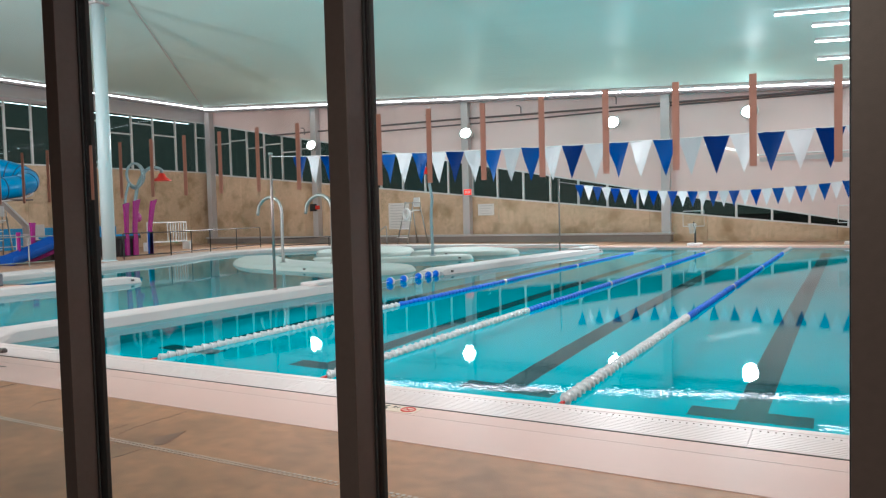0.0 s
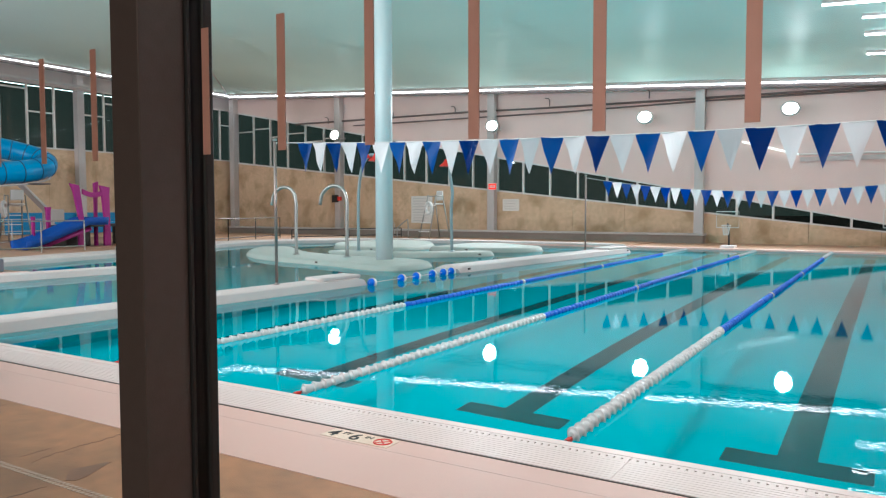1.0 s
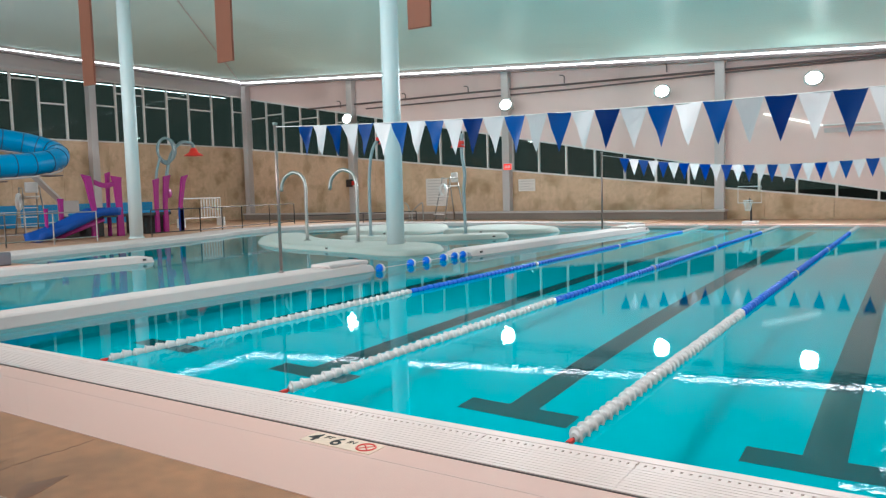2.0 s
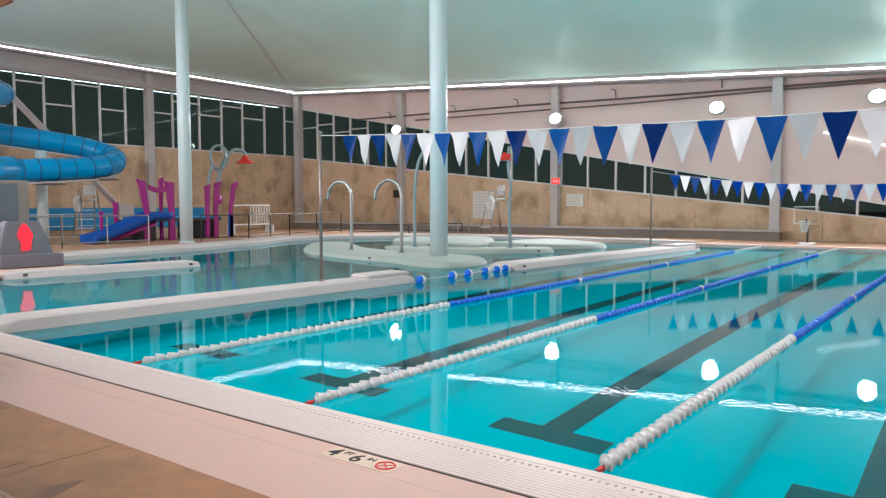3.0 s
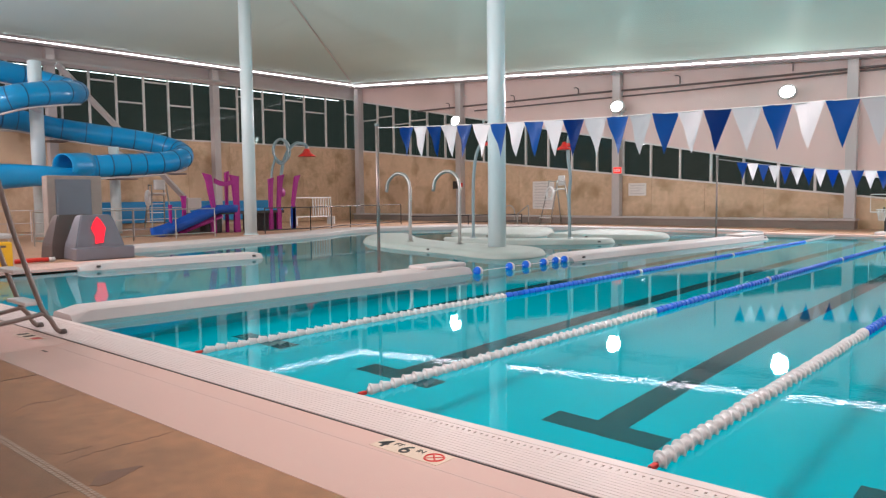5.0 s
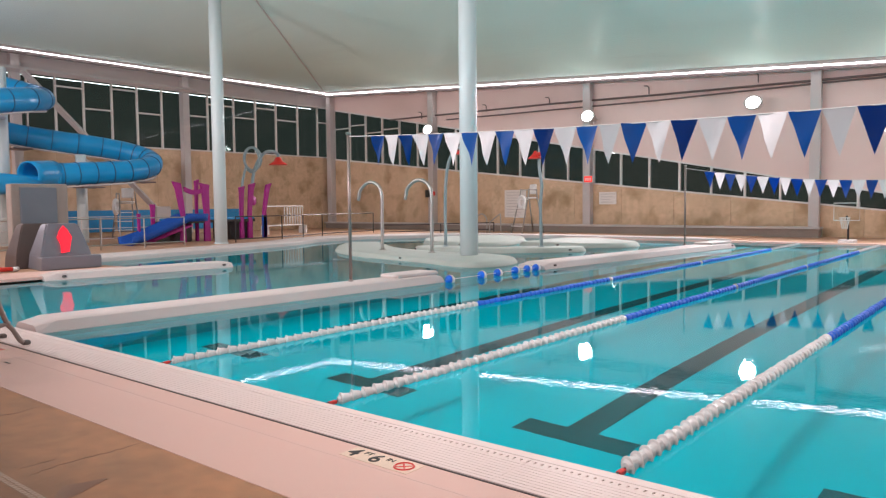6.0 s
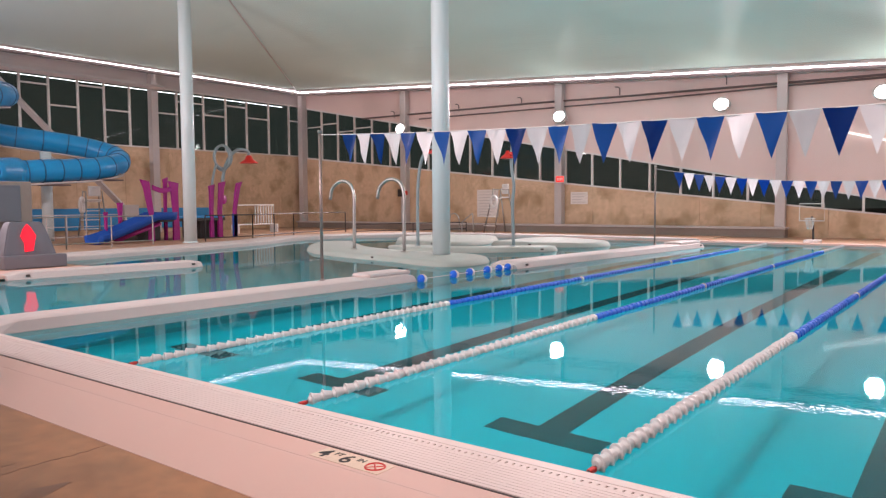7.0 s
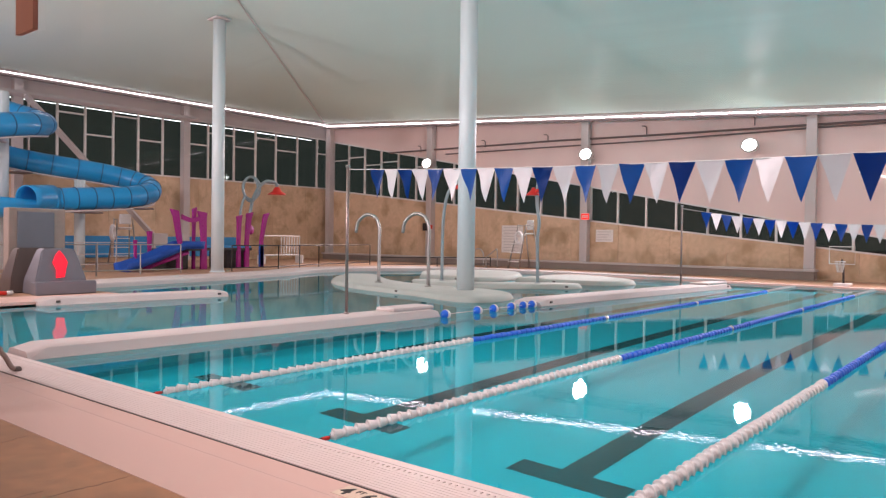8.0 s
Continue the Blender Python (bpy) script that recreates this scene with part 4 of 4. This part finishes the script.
t = thing("side_railing", (3.0, 0, 0.02), "dark metal railing on the side deck", "railing")
for x, y, hh in ((0.10, 18.0, 1.0), (-0.04, 22.6, 1.1), (-0.22, 27.6, 1.6), (-0.5, 28.2, 1.58)):
    part("post", tube([(x, y, 0), (x, y, hh)], 0.035, 8), M_BLACK, t)
for z in (0.5, 1.0):
    part("rail", tube([(0.10, 18.0, z), (-0.04, 22.6, z), (-0.22, 27.6, z)], 0.028, 8), M_BLACK, t)

# ---- rails and showers on the islands ----


def hook_rail(at, rz):
    t = thing("grab_rail", at, "bent stainless grab rail standing on the island", "grab rail", "grab rails", rz)
    pts = smooth_path([(0, 0, 0), (0, 0, 1.0), (0, 0, 1.75), (-0.18, 0, 2.1), (-0.55, 0, 2.18), (-0.9, 0, 1.95), (-1.0, 0, 1.6)], 5)
    part("bar", tube(pts, 0.055, 10), M_STAINLESS, t, "", True)
    part("foot", lathe([(0.12, 0), (0.12, 0.03), (0.06, 0.05)], 12), M_STAINLESS, t)
    return t


hook_rail((-14.58, 13.13, 0.11), 4)
hook_rail((-12.31, 12.91, 0.11), 4)


def shower_post(at, bends, head, label):
    t = thing("water_spout", at, label, "water spout", "water spouts")
    part("pipe", tube(smooth_path([(x, 0, z) for x, z in bends], 6), 0.055, 10), M_SPOUT, t, "", True)
    part("foot", lathe([(0.11, 0), (0.11, 0.03), (0.06, 0.05)], 12), M_SPOUT, t)
    sh = lathe([(0.05, 0.06), (0.07, 0.0), (0.10, -0.05), (0.22, -0.15), (0.25, -0.2), (0.22, -0.2)], 16)
    part("shower_head", sh, M_RED, t, "red bell shower head", True).location = (head[0], 0, head[1])
    part("collar", lathe([(0.07, -0.06), (0.085, -0.04), (0.085, 0.04), (0.07, 0.06)], 12), M_RED, t, "red collar", True).location = (bends[-2][0], 0, bends[-2][1])
    return t


shower_post((-13.89, 15.49, 0.12), ((0, 0), (0.0, 1.4), (0.04, 2.2), (0.17, 2.85), (0.45, 3.25), (0.74, 3.3)), (0.76, 3.28), "tall leaning pale spout pipe with red head")
shower_post((-10.97, 16.9, 0.12), ((0, 0), (-0.03, 1.4), (0.02, 2.0), (-0.07, 2.6), (-0.07, 3.05), (-0.04, 3.35)), (-0.22, 3.1), "tall wavy pale spout pipe with red head")


def railing(points, h, label, mat=M_BLACK, name="railing", step=1.6, mids=(0.5,), r=0.026):
    t = thing(name, points[0], label, "railing", "railings")
    o = Vector(points[0])
    for a, b in zip(points, points[1:]):
        a, b = Vector(a) - o, Vector(b) - o
        n = max(1, round((b - a).length / step))
        for i in range(n + 1):
            q = a + (b - a) * i / n
            part("post", tube([q, q + Vector((0, 0, h))], r, 6), mat, t)
        for f in (*mids, 1.0):
            part("rail", tube([a + Vector((0, 0, h * f)), b + Vector((0, 0, h * f))], r, 6), mat, t)
    return t


railing([(-24.2, 14.3, 0.05), (-24.2, 16.7, 0.05), (-25.3, 20.0, 0.05), (-26.1, 24.3, 0.05)], 1.08, "dark metal handrail round the play area", step=2.0, mids=(0.14,))
railing([(-23.0, 21.9, 0.1), (-20.3, 27.3, 0.1)], 0.48, "dark metal handrail by the pool steps", step=2.6, mids=(0.3,))
t = thing("step_rail", (-21.15, 27.0, 0.05), "short bent stainless step rail by the far wall", "handrail", "step rails")
part("bar", tube(smooth_path([(0, 0, 0), (0, 0, 0.72), (0.12, 0, 0.93), (0.34, 0, 0.98), (0.54, 0, 0.85), (0.62, 0, 0.62), (0.62, 0, 0.0)], 5), 0.03, 8), M_STAINLESS, t, "", True)
part("foot", lathe([(0.07, 0.0), (0.07, 0.02), (0.04, 0.04)], 10), M_STAINLESS, t)
t = thing("step_rail", (-20.35, 27.0, 0.05), "sloping stainless step rail by the far wall", "handrail", "step rails")
part("bar", tube(smooth_path([(0, 0, 0), (0.0, 0, 0.5), (0.12, 0, 0.62), (0.55, 0, 0.92), (0.68, 0, 0.9), (0.7, 0, 0.0)], 5), 0.03, 8), M_STAINLESS, t, "", True)
part("foot", lathe([(0.07, 0.0), (0.07, 0.02), (0.04, 0.04)], 10), M_STAINLESS, t)
railing([(-23.9, 5.2, 0.05), (-23.9, 8.5, 0.05), (-23.95, 11.8, 0.05)], 1.12, "grey metal handrail before the splash area", M_STAINLESS, step=1.35, mids=(0.16,))
railing([(-26.6, 3.0, 0.05), (-27.2, 12.4, 0.05)], 1.15, "pale metal fence before the tube slide", M_GREY_PAINT, step=0.8, mids=(0.25, 0.6), r=0.018)

# ---- play structure ----
p = thing("play_structure", (-26.8, 15.0, 0.06), "purple and blue water play structure with a slide", "play structure")


def purple_post(x, y, h, w, flare):
    bm = bmesh.new()
    rows = []
    for z, a, s in ((0.0, w, 0.0), (h * 0.5, w * 0.8, 0.0), (h * 0.9, w * 1.1, flare), (h, w * 1.5, flare * 1.6)):
        rows.append([bm.verts.new((x + dx * 0.06, y + dy * a + s, z + (0.08 if dy * flare > 0 and z == h else 0))) for dx, dy in ((-1, -0.5), (1, -0.5), (1, 0.5), (-1, 0.5))])
    for a, b in zip(rows, rows[1:]):
        for k in range(4):
            bm.faces.new((a[k], a[(k + 1) % 4], b[(k + 1) % 4], b[k]))
    bm.faces.new(rows[0][::-1]), bm.faces.new(rows[-1])
    part("post", bm, M_PURPLE, p, "purple moulded post")


purple_post(0.3, -1.72, 2.5, 0.25, -0.16)
purple_post(0.3, -0.56, 2.45, 0.30, -0.05)
purple_post(-0.1, -0.80, 2.62, 0.13, 0.02)
purple_post(0.3, 1.24, 2.35, 0.19, 0.02)
purple_post(0.3, 1.68, 2.5, 0.23, 0.10)
purple_post(0.3, 2.50, 2.5, 0.20, 0.18)
purple_post(-0.1, -2.85, 1.62, 0.15, 0.0)
purple_post(0.3, -3.68, 1.25, 0.09, 0.0)
bm = bmesh.new()
prev = None
for i in range(9):
    u = i / 8
    y, sag = -1.62 + 0.98 * u, 0.14 * math.sin(math.pi * u)
    row = [bm.verts.new((x, y, z - sag)) for x, z in ((0.25, 2.16), (0.34, 2.16), (0.34, 2.36), (0.25, 2.36))]
    if prev:
        for k in range(4):
            bm.faces.new((prev[k], prev[(k + 1) % 4], row[(k + 1) % 4], row[k]))
    else:
        bm.faces.new(row)
    prev = row
bm.faces.new(prev[::-1])
bmesh.ops.recalc_face_normals(bm, faces=bm.faces)
part("cross_panel", bm, M_PURPLE, p, "sagging purple cross panel")
disc = part("spinner", lathe([(0.02, -0.04), (0.2, -0.03), (0.22, 0.0), (0.2, 0.03), (0.02, 0.04)], 18), M_PURPLE, p, "round purple spinner", True)
disc.matrix_basis = pose(0.1, 2.06, 1.75, 0, 90, 20)
part("deck", boxed(-1.3, 0.3, -1.9, 1.95, 0.90, 1.0, 0.03), M_BLUEPAD, p, "blue deck")
part("deck_edge", boxed(0.3, 0.34, -1.9, 1.95, 0.80, 0.93, 0.01), M_BLACK, p, "dark deck edge")
part("under_frame", boxed(-1.3, 0.1, 0.75, 1.85, 0.0, 0.90, 0.05), M_BLACK, p, "dark frame below the deck")
part("under_frame", boxed(-1.3, 0.0, -2.2, -1.1, 0.0, 0.88, 0.05), M_BLACK, p, "dark frame below the deck")
for y in (-0.6, 0.25, 0.9, 1.8):
    part("leg", tube([(0.25, y, 0), (0.25, y + 0.06, 0.9)], 0.04, 8), M_BLACK, p, "dark deck leg")
part("base_post", boxed(0.24, 0.36, 2.38, 2.62, 0.0, 1.1, 0.03), M_SLIDE_DARK, p, "dark blue post foot")
bm = bmesh.new()
prev = None
for i in range(17):
    s = i / 16
    x, y = 0.75 + 0.1 * s, -1.15 - 3.4 * s
    z = 0.88 * max(0.0, 1 - max(0.0, s - 0.25) / 0.75) ** 1.2 + 0.02
    d = Vector((0.1, -3.4, 0)).normalized()
    side = Vector((-d.y, d.x, 0))
    row = [bm.verts.new(Vector((x, y, z)) + side * u + Vector((0, 0, h))) for u, h in ((-0.5, 0.32), (-0.38, 0.06), (0.38, 0.06), (0.5, 0.32), (0.58, 0.30), (0.50, 0.0), (-0.50, 0.0), (-0.58, 0.30))]
    if prev:
        for k in range(8):
            bm.faces.new((prev[k], prev[(k + 1) % 8], row[(k + 1) % 8], row[k]))
    else:
        bm.faces.new(row)
    prev = row
bm.faces.new(prev[::-1])
bmesh.ops.recalc_face_normals(bm, faces=bm.faces)
part("slide", bm, M_SLIDE_DARK, p, "dark blue open slide", True)
part("slide_brace", tube([(0.75, -1.6, 0.75), (0.8, -3.6, 0.10)], 0.09, 8), M_PURPLE, p, "purple brace under the slide", True)

t = thing("bell_spout", (-28.0, 17.67, 0.06), "curled pale spout pipe with a red bell", "water spout", "water spouts")
pts = smooth_path([(0, 0.05, 0), (0, 0.1, 1.0), (0, 0.3, 2.7), (0, 0.6, 3.6), (0, 1.1, 4.13), (0, 1.55, 4.2), (0, 1.85, 4.1), (0, 1.88, 3.9)], 6)
part("pipe", tube(pts, 0.08, 10), M_SPOUT, t, "", True)
loop = [(0.0, 0.35 + 0.5 * math.cos(a), 3.80 + 0.55 * math.sin(a)) for a in [2 * math.pi * k / 24 for k in range(25)]]
part("loop", tube(loop, 0.06, 8, None, False), M_SPOUT, t, "round pipe loop", True)
loop = [(0.3 * math.cos(a), 0.30 + 0.2 * math.cos(a), 3.75 + 0.6 * math.sin(a)) for a in [2 * math.pi * k / 24 for k in range(25)]]
part("loop", tube(loop, 0.06, 8, None, False), M_SPOUT, t, "round pipe loop", True)
part("pipe", tube(smooth_path([(0, -0.35, 0), (0, -0.3, 2.4), (0, -0.05, 3.4)], 5), 0.06, 8), M_SPOUT, t, "", True)
part("bell", lathe([(0.08, 0.0), (0.15, -0.06), (0.22, -0.22), (0.45, -0.36), (0.45, -0.4), (0.40, -0.4)], 16), M_RED, t, "red bell shower head", True).location = (0, 1.88, 3.95)

t = thing("white_barrier", (-30.0, 21.4, 0.06), "low white slatted barrier by the concrete wall", "barrier")
part("frame", tube([(0, -1.25, 0.45), (0, -1.25, 1.48), (0, 1.3, 1.48), (0, 1.3, 0.45), (0, -1.25, 0.45)], 0.04, 6), M_WHITE, t)
for k in range(7):
    part("slat", boxed(-0.02, 0.02, 0.03 + 0.18 * k, 0.07 + 0.18 * k, 0.45, 1.45), M_WHITE, t)
for y in (-1.25, 1.3):
    part("foot", boxed(-0.3, 0.3, y - 0.04, y + 0.04, 0.0, 0.45), M_WHITE, t)
for y0, y1 in ((11.3, 15.0), (15.2, 18.95), (19.45, 22.7)):
    tagged(link("wall_pad", boxed(LEFT_X + 0.005, LEFT_X + 0.12, y0, y1, 0.3, 1.42, 0.02), M_BLUEPAD), "blue padded panel on the concrete wall", "wall pad", "wall pads")

# ---- tube slide ----
ts = thing("tube_slide", (-31, 8.33, 0.06), "large blue spiral tube slide on white posts", "water slide")
RUN_A = [(-33.0, 1.0, 7.7), (-33.0, 4.55, 7.26), (-33.0, 7.2, 6.99), (-33.0, 8.5, 6.8), (-32.3, 9.3, 6.5), (-31.0, 9.35, 6.15), (-29.6, 8.2, 5.9), (-29.0, 6.65, 5.6),
         (-29.1, 5.9, 5.38), (-30.0, 5.3, 5.15), (-31.5, 5.4, 5.0), (-32.7, 6.4, 5.05), (-32.8, 7.5, 5.0), (-32.5, 8.9, 4.72), (-32.0, 10.4, 4.5), (-31.5, 12.0, 4.3),
         (-31.0, 13.1, 4.06), (-30.3, 13.6, 3.75), (-29.6, 13.3, 3.42), (-29.2, 12.2, 3.18), (-29.2, 11.0, 3.06), (-29.2, 9.8, 2.98), (-29.3, 8.9, 2.9)]
RUN_B = [(-29.3, 8.9, 2.84), (-29.25, 7.4, 2.66), (-29.5, 6.0, 2.52), (-29.5, 4.8, 2.38), (-29.5, 2.5, 2.0), (-29.6, 0.0, 1.6)]


def tube_shell(pts, r, gap, thick=0.03, sides=20):
    """A moulded channel along a line; gap gives, along the way, half the angle left open at its top."""
    bm = bmesh.new()
    rows = []
    for i, q in enumerate(pts):
        d = (pts[min(i + 1, len(pts) - 1)] - pts[max(i - 1, 0)]).normalized()
        side = d.cross(Vector((0, 0, 1))).normalized()
        up = side.cross(d)
        g = gap(i / (len(pts) - 1))
        ring = []
        for rr, order in ((r, range(sides + 1)), (r - thick, range(sides, -1, -1))):
            for k in order:
                a = g + (2 * math.pi - 2 * g) * k / sides
                ring.append(bm.verts.new(q + rr * (math.sin(a) * side + math.cos(a) * up)))
        rows.append(ring)
    n = len(rows[0])
    for a, b in zip(rows, rows[1:]):
        for k in range(n):
            bm.faces.new((a[k], a[(k + 1) % n], b[(k + 1) % n], b[k]))
    for row in (rows[0], rows[-1]):
        for k in range(sides):
            bm.faces.new((row[k], row[k + 1], row[n - 2 - k], row[n - 1 - k]))
    bmesh.ops.recalc_face_normals(bm, faces=bm.faces)
    return bm


local = lambda run: [q - Vector((-31, 8, 0.06)) for q in smooth_path(run, 5)]
pts, pts_b = local(RUN_A), local(RUN_B)
part("tube", tube(pts, 0.47, 18), M_SLIDE, ts, "glossy blue tube", True)
part("flume", tube_shell(pts_b, 0.50, lambda u: 1.75 * max(0.0, 1 - u / 0.55)), M_SLIDE, ts, "blue flume, open below the hood", True)
for line, r in ((pts, 0.488), (pts_b[14:], 0.515)):
    for i in range(3, len(line) - 2, 3):
        d = (line[i + 1] - line[i - 1]).normalized() * 0.02
        part("flange", tube([line[i] - d, line[i] + d], r, 18), M_SEAM, ts)
    part("support_rail", tube([q + Vector((0.35, 0, -0.52)) for q in line[2:-2:2]], 0.04, 6), M_GREY_PAINT, ts)
for y, w in ((2.3, 0.9), (4.6, 1.0), (0.9, 0.8)):
    near = min(pts[60:], key=lambda q: abs(q.y - y))
    part("cross_arm", boxed(near.x - 0.5, near.x + 0.5, y - w / 2, y + w / 2, near.z - 0.62, near.z - 0.56, 0.01), M_PIPE, ts, "dark support arm")
end = pts[-1]
hood = [end + Vector((0.55 * u, -1.15 * u, 0.08 - 0.10 * u)) for u in (0.0, 0.25, 0.5, 0.75, 1.0)]
bm = tube_shell(hood, 0.52, lambda u: 0.0, 0.05)
low = end.z - 0.12
bmesh.ops.bisect_plane(bm, geom=bm.verts[:] + bm.edges[:] + bm.faces[:], plane_co=(0, hood[-1].y, low - 0.05), plane_no=(0, -0.35, -1), clear_outer=True)
part("hood", bm, M_SLIDE, ts, "blue hood over the tube's open end", True)
part("collar", tube([end + Vector((0.0, 0.0, 0)), end + Vector((0.0, 0.12, 0.01))], 0.54, 20), M_SLIDE, ts, "blue collar", True)
part("post", lathe([(0.26, 0), (0.26, 7.1), (0.22, 7.14)], 20), M_STEEL_PAINT, ts, "white post", True).location = (0.5, -0.5, 0)
part("post", lathe([(0.22, 0), (0.22, 3.8)], 20), M_STEEL_PAINT, ts, "white post", True).location = (0.5, 2.59, 0)
part("arm", tube([(0.5, -0.3, 5.1), (1.9, -1.3, 5.1)], 0.08, 6), M_GREY_PAINT, ts)
part("arm", tube([(0.5, 2.75, 3.6), (1.8, 3.6, 2.55)], 0.08, 6), M_GREY_PAINT, ts)
part("arm", tube([(0.5, 2.75, 3.4), (1.8, 5.2, 2.9)], 0.06, 6), M_GREY_PAINT, ts)
t = thing("roof_brace", (-34.0, 10.05, 7.8), "diagonal pale steel brace beside the tube slide", "brace")
part("bar", tube([(0, 0, 0), (0, 6.3, -6.4)], 0.16, 4), M_GREY_PAINT, t)
part("foot_block", boxed(-0.3, 0.3, 6.1, 6.9, -7.74, -6.2, 0.03), M_GREY_PAINT, t)
part("top_rail", tube([(-0.5, -8, 0.1), (-0.5, 9.1, 0.1)], 0.14, 4), M_GREY_PAINT, t)
guard_chair((-33.6, 14.45, 0.06), -100, "tall lifeguard chair with white seat by the blue pads", 1.12)
life_ring((-33.2, 13.75, 1.6), -40, 0.33, "white life ring on a stand by the fence")
tagged(link("blue_float_mat", boxed(-29.6, -28.2, 4.8, 7.2, 1.15, 1.65, 0.2), M_SLIDE_DARK, ts), "dark blue slide end trough")

# ---- grey slide start cabinets with red signal ----


def cabinet(at, label, lit):
    t = thing("signal_cabinet", at, label, "signal cabinet", "signal cabinets")
    bm = bmesh.new()
    rows = []
    for z, y0, y1, x0, x1 in ((0.0, -0.64, 0.62, -0.4, 0.4), (0.36, -0.62, 0.60, -0.36, 0.36), (1.0, -0.43, 0.42, -0.2, 0.2), (1.12, -0.38, 0.36, -0.17, 0.17)):
        rows.append([bm.verts.new(c) for c in ((x1, y0, z), (x1, y1, z), (x0, y1, z), (x0, y0, z))])
    for a, b in zip(rows, rows[1:]):
        for k in range(4):
            bm.faces.new((a[k], a[(k + 1) % 4], b[(k + 1) % 4], b[k]))
    bm.faces.new(rows[0][::-1]), bm.faces.new(rows[-1])
    bmesh.ops.bevel(bm, geom=bm.edges[:], offset=0.03, segments=2, affect="EDGES")
    part("body", bm, M_GREYBOX if lit else M_FRAME, t)
    if lit:
        bm = bmesh.new()
        out = [(-0.02, 1.07), (0.06, 0.97), (0.15, 0.78), (0.10, 0.64), (0.04, 0.42), (-0.15, 0.40), (-0.13, 0.6), (-0.20, 0.78), (-0.12, 0.95)]
        slope = lambda z: 0.385 - (z - 0.38) * 0.24 if z > 0.38 else 0.38
        a = [bm.verts.new((slope(z) + 0.03, y, z)) for y, z in out]
        b = [bm.verts.new((slope(z) - 0.02, y, z)) for y, z in out]
        bm.faces.new(a), bm.faces.new(b[::-1])
        for k in range(len(out)):
            j = (k + 1) % len(out)
            bm.faces.new((a[k], b[k], b[j], a[j]))
        bmesh.ops.recalc_face_normals(bm, faces=bm.faces)
        part("signal", bm, M_REDLIGHT, t, "glowing red diamond signal")
    if lit:
        part("front_box", boxed(0.3, 0.62, -0.72, 0.74, 0.0, 0.32, 0.03), M_GREYBOX, t, "low grey box")
    return t


cabinet((-17.3, 4.33, 0.06), "tapered grey metal cabinet with a glowing red signal", True)
cabinet((-18.15, 4.1, 0.06), "tapered grey metal cabinet behind the lit one", False)
t = thing("grey_screen", (-18.7, 4.45, 0.06), "tall grey panel on a frame behind the cabinets", "panel")
part("panel", boxed(-0.02, 0.09, -0.52, 0.40, 1.1, 2.06, 0.02), M_SCREEN, t)
part("housing", boxed(-0.3, 0.05, -0.72, 0.70, 0.0, 2.15, 0.03), M_BENCH, t, "brownish grey housing")


def yellow_bin(at, rz):
    t = thing("yellow_bin", at, "upright yellow plastic caddy board standing on the deck", "caddy", "yellow caddies", rz)
    part("body", prism([(-0.05, -0.2), (0.12, -0.2), (0.12, 0.2), (-0.05, 0.2)], 0.0, 0.57, 0.04), M_YELLOW, t)
    part("grip", boxed(0.10, 0.13, -0.08, 0.08, 0.44, 0.49, 0.01), M_SLOT, t)
    return t


yellow_bin((-16.6, 1.55, 0.06), 8)
yellow_bin((-16.7, 1.97, 0.06), -4)
t = thing("rescue_tube", (-17.2, 2.8, 0.06), "thin red and white rescue board lying on the deck", "rescue tube")
part("body", tube(smooth_path([(0, -0.4, 0.06), (0.05, 0, 0.07), (0, 0.35, 0.06)], 5), 0.055, 10), M_RED, t, "", True)
part("end", tube([(0, 0.35, 0.06), (-0.03, 0.5, 0.06)], 0.055, 10), M_WHITE, t, "white end", True)

# ---- tall stainless guard stand beside the near edge ----
t = thing("guard_stand", (-7.45, 0.0, 0.004), "tall stainless guard stand with white treads at the pool edge", "lifeguard chair", "lifeguard chairs")
for x in (-0.40, 0.3):
    pts = smooth_path([(x, -0.40, 0.02), (x, -0.46, 0.05), (x, -0.53, 0.18), (x, -0.63, 0.36), (x, -0.86, 1.16), (x, -1.02, 1.86), (x, -1.12, 2.24), (x, -1.25, 2.37), (x, -1.6, 2.38), (x, -2.3, 2.2)], 5)
    part("rail", tube(pts, 0.028, 10), M_DULL_STEEL, t, "bent stainless side rail", True)
    part("runner", tube(smooth_path([(x, -0.56, 0.27), (x, -0.85, 0.22), (x, -1.2, 0.18), (x, -1.7, 0.15), (x, -2.6, 0.10)], 4), 0.026, 10), M_DULL_STEEL, t, "", True)
    part("loop", tube(smooth_path([(x, -2.42, 1.12), (x, -1.56, 1.10), (x, -1.33, 1.0), (x, -1.21, 0.82), (x, -1.3, 0.68), (x, -1.6, 0.67), (x, -2.45, 0.67)], 5), 0.024, 8), M_DULL_STEEL, t, "", True)
    part("leg", tube([(x, -2.3, 2.2), (x, -2.6, 0.06)], 0.028, 10), M_DULL_STEEL, t, "", True)
    part("foot", lathe([(0.045, 0), (0.045, 0.03), (0.03, 0.05)], 10), M_SLOT, t).location = (x, -0.40, 0)
for y, z in ((-0.62, 0.36), (-0.73, 0.74), (-0.85, 1.14)):
    part("tread", boxed(-0.30, 0.30, y - 0.17, y + 0.02, z, z + 0.045, 0.012), M_WHITE, t, "white tread")
part("platform", boxed(-0.3, 0.3, -1.9, -1.05, 1.56, 1.61, 0.015), M_WHITE, t, "white platform")
life_ring((-7.08, -1.57, 1.60), 70, 0.33, "white life ring hanging on the guard stand")
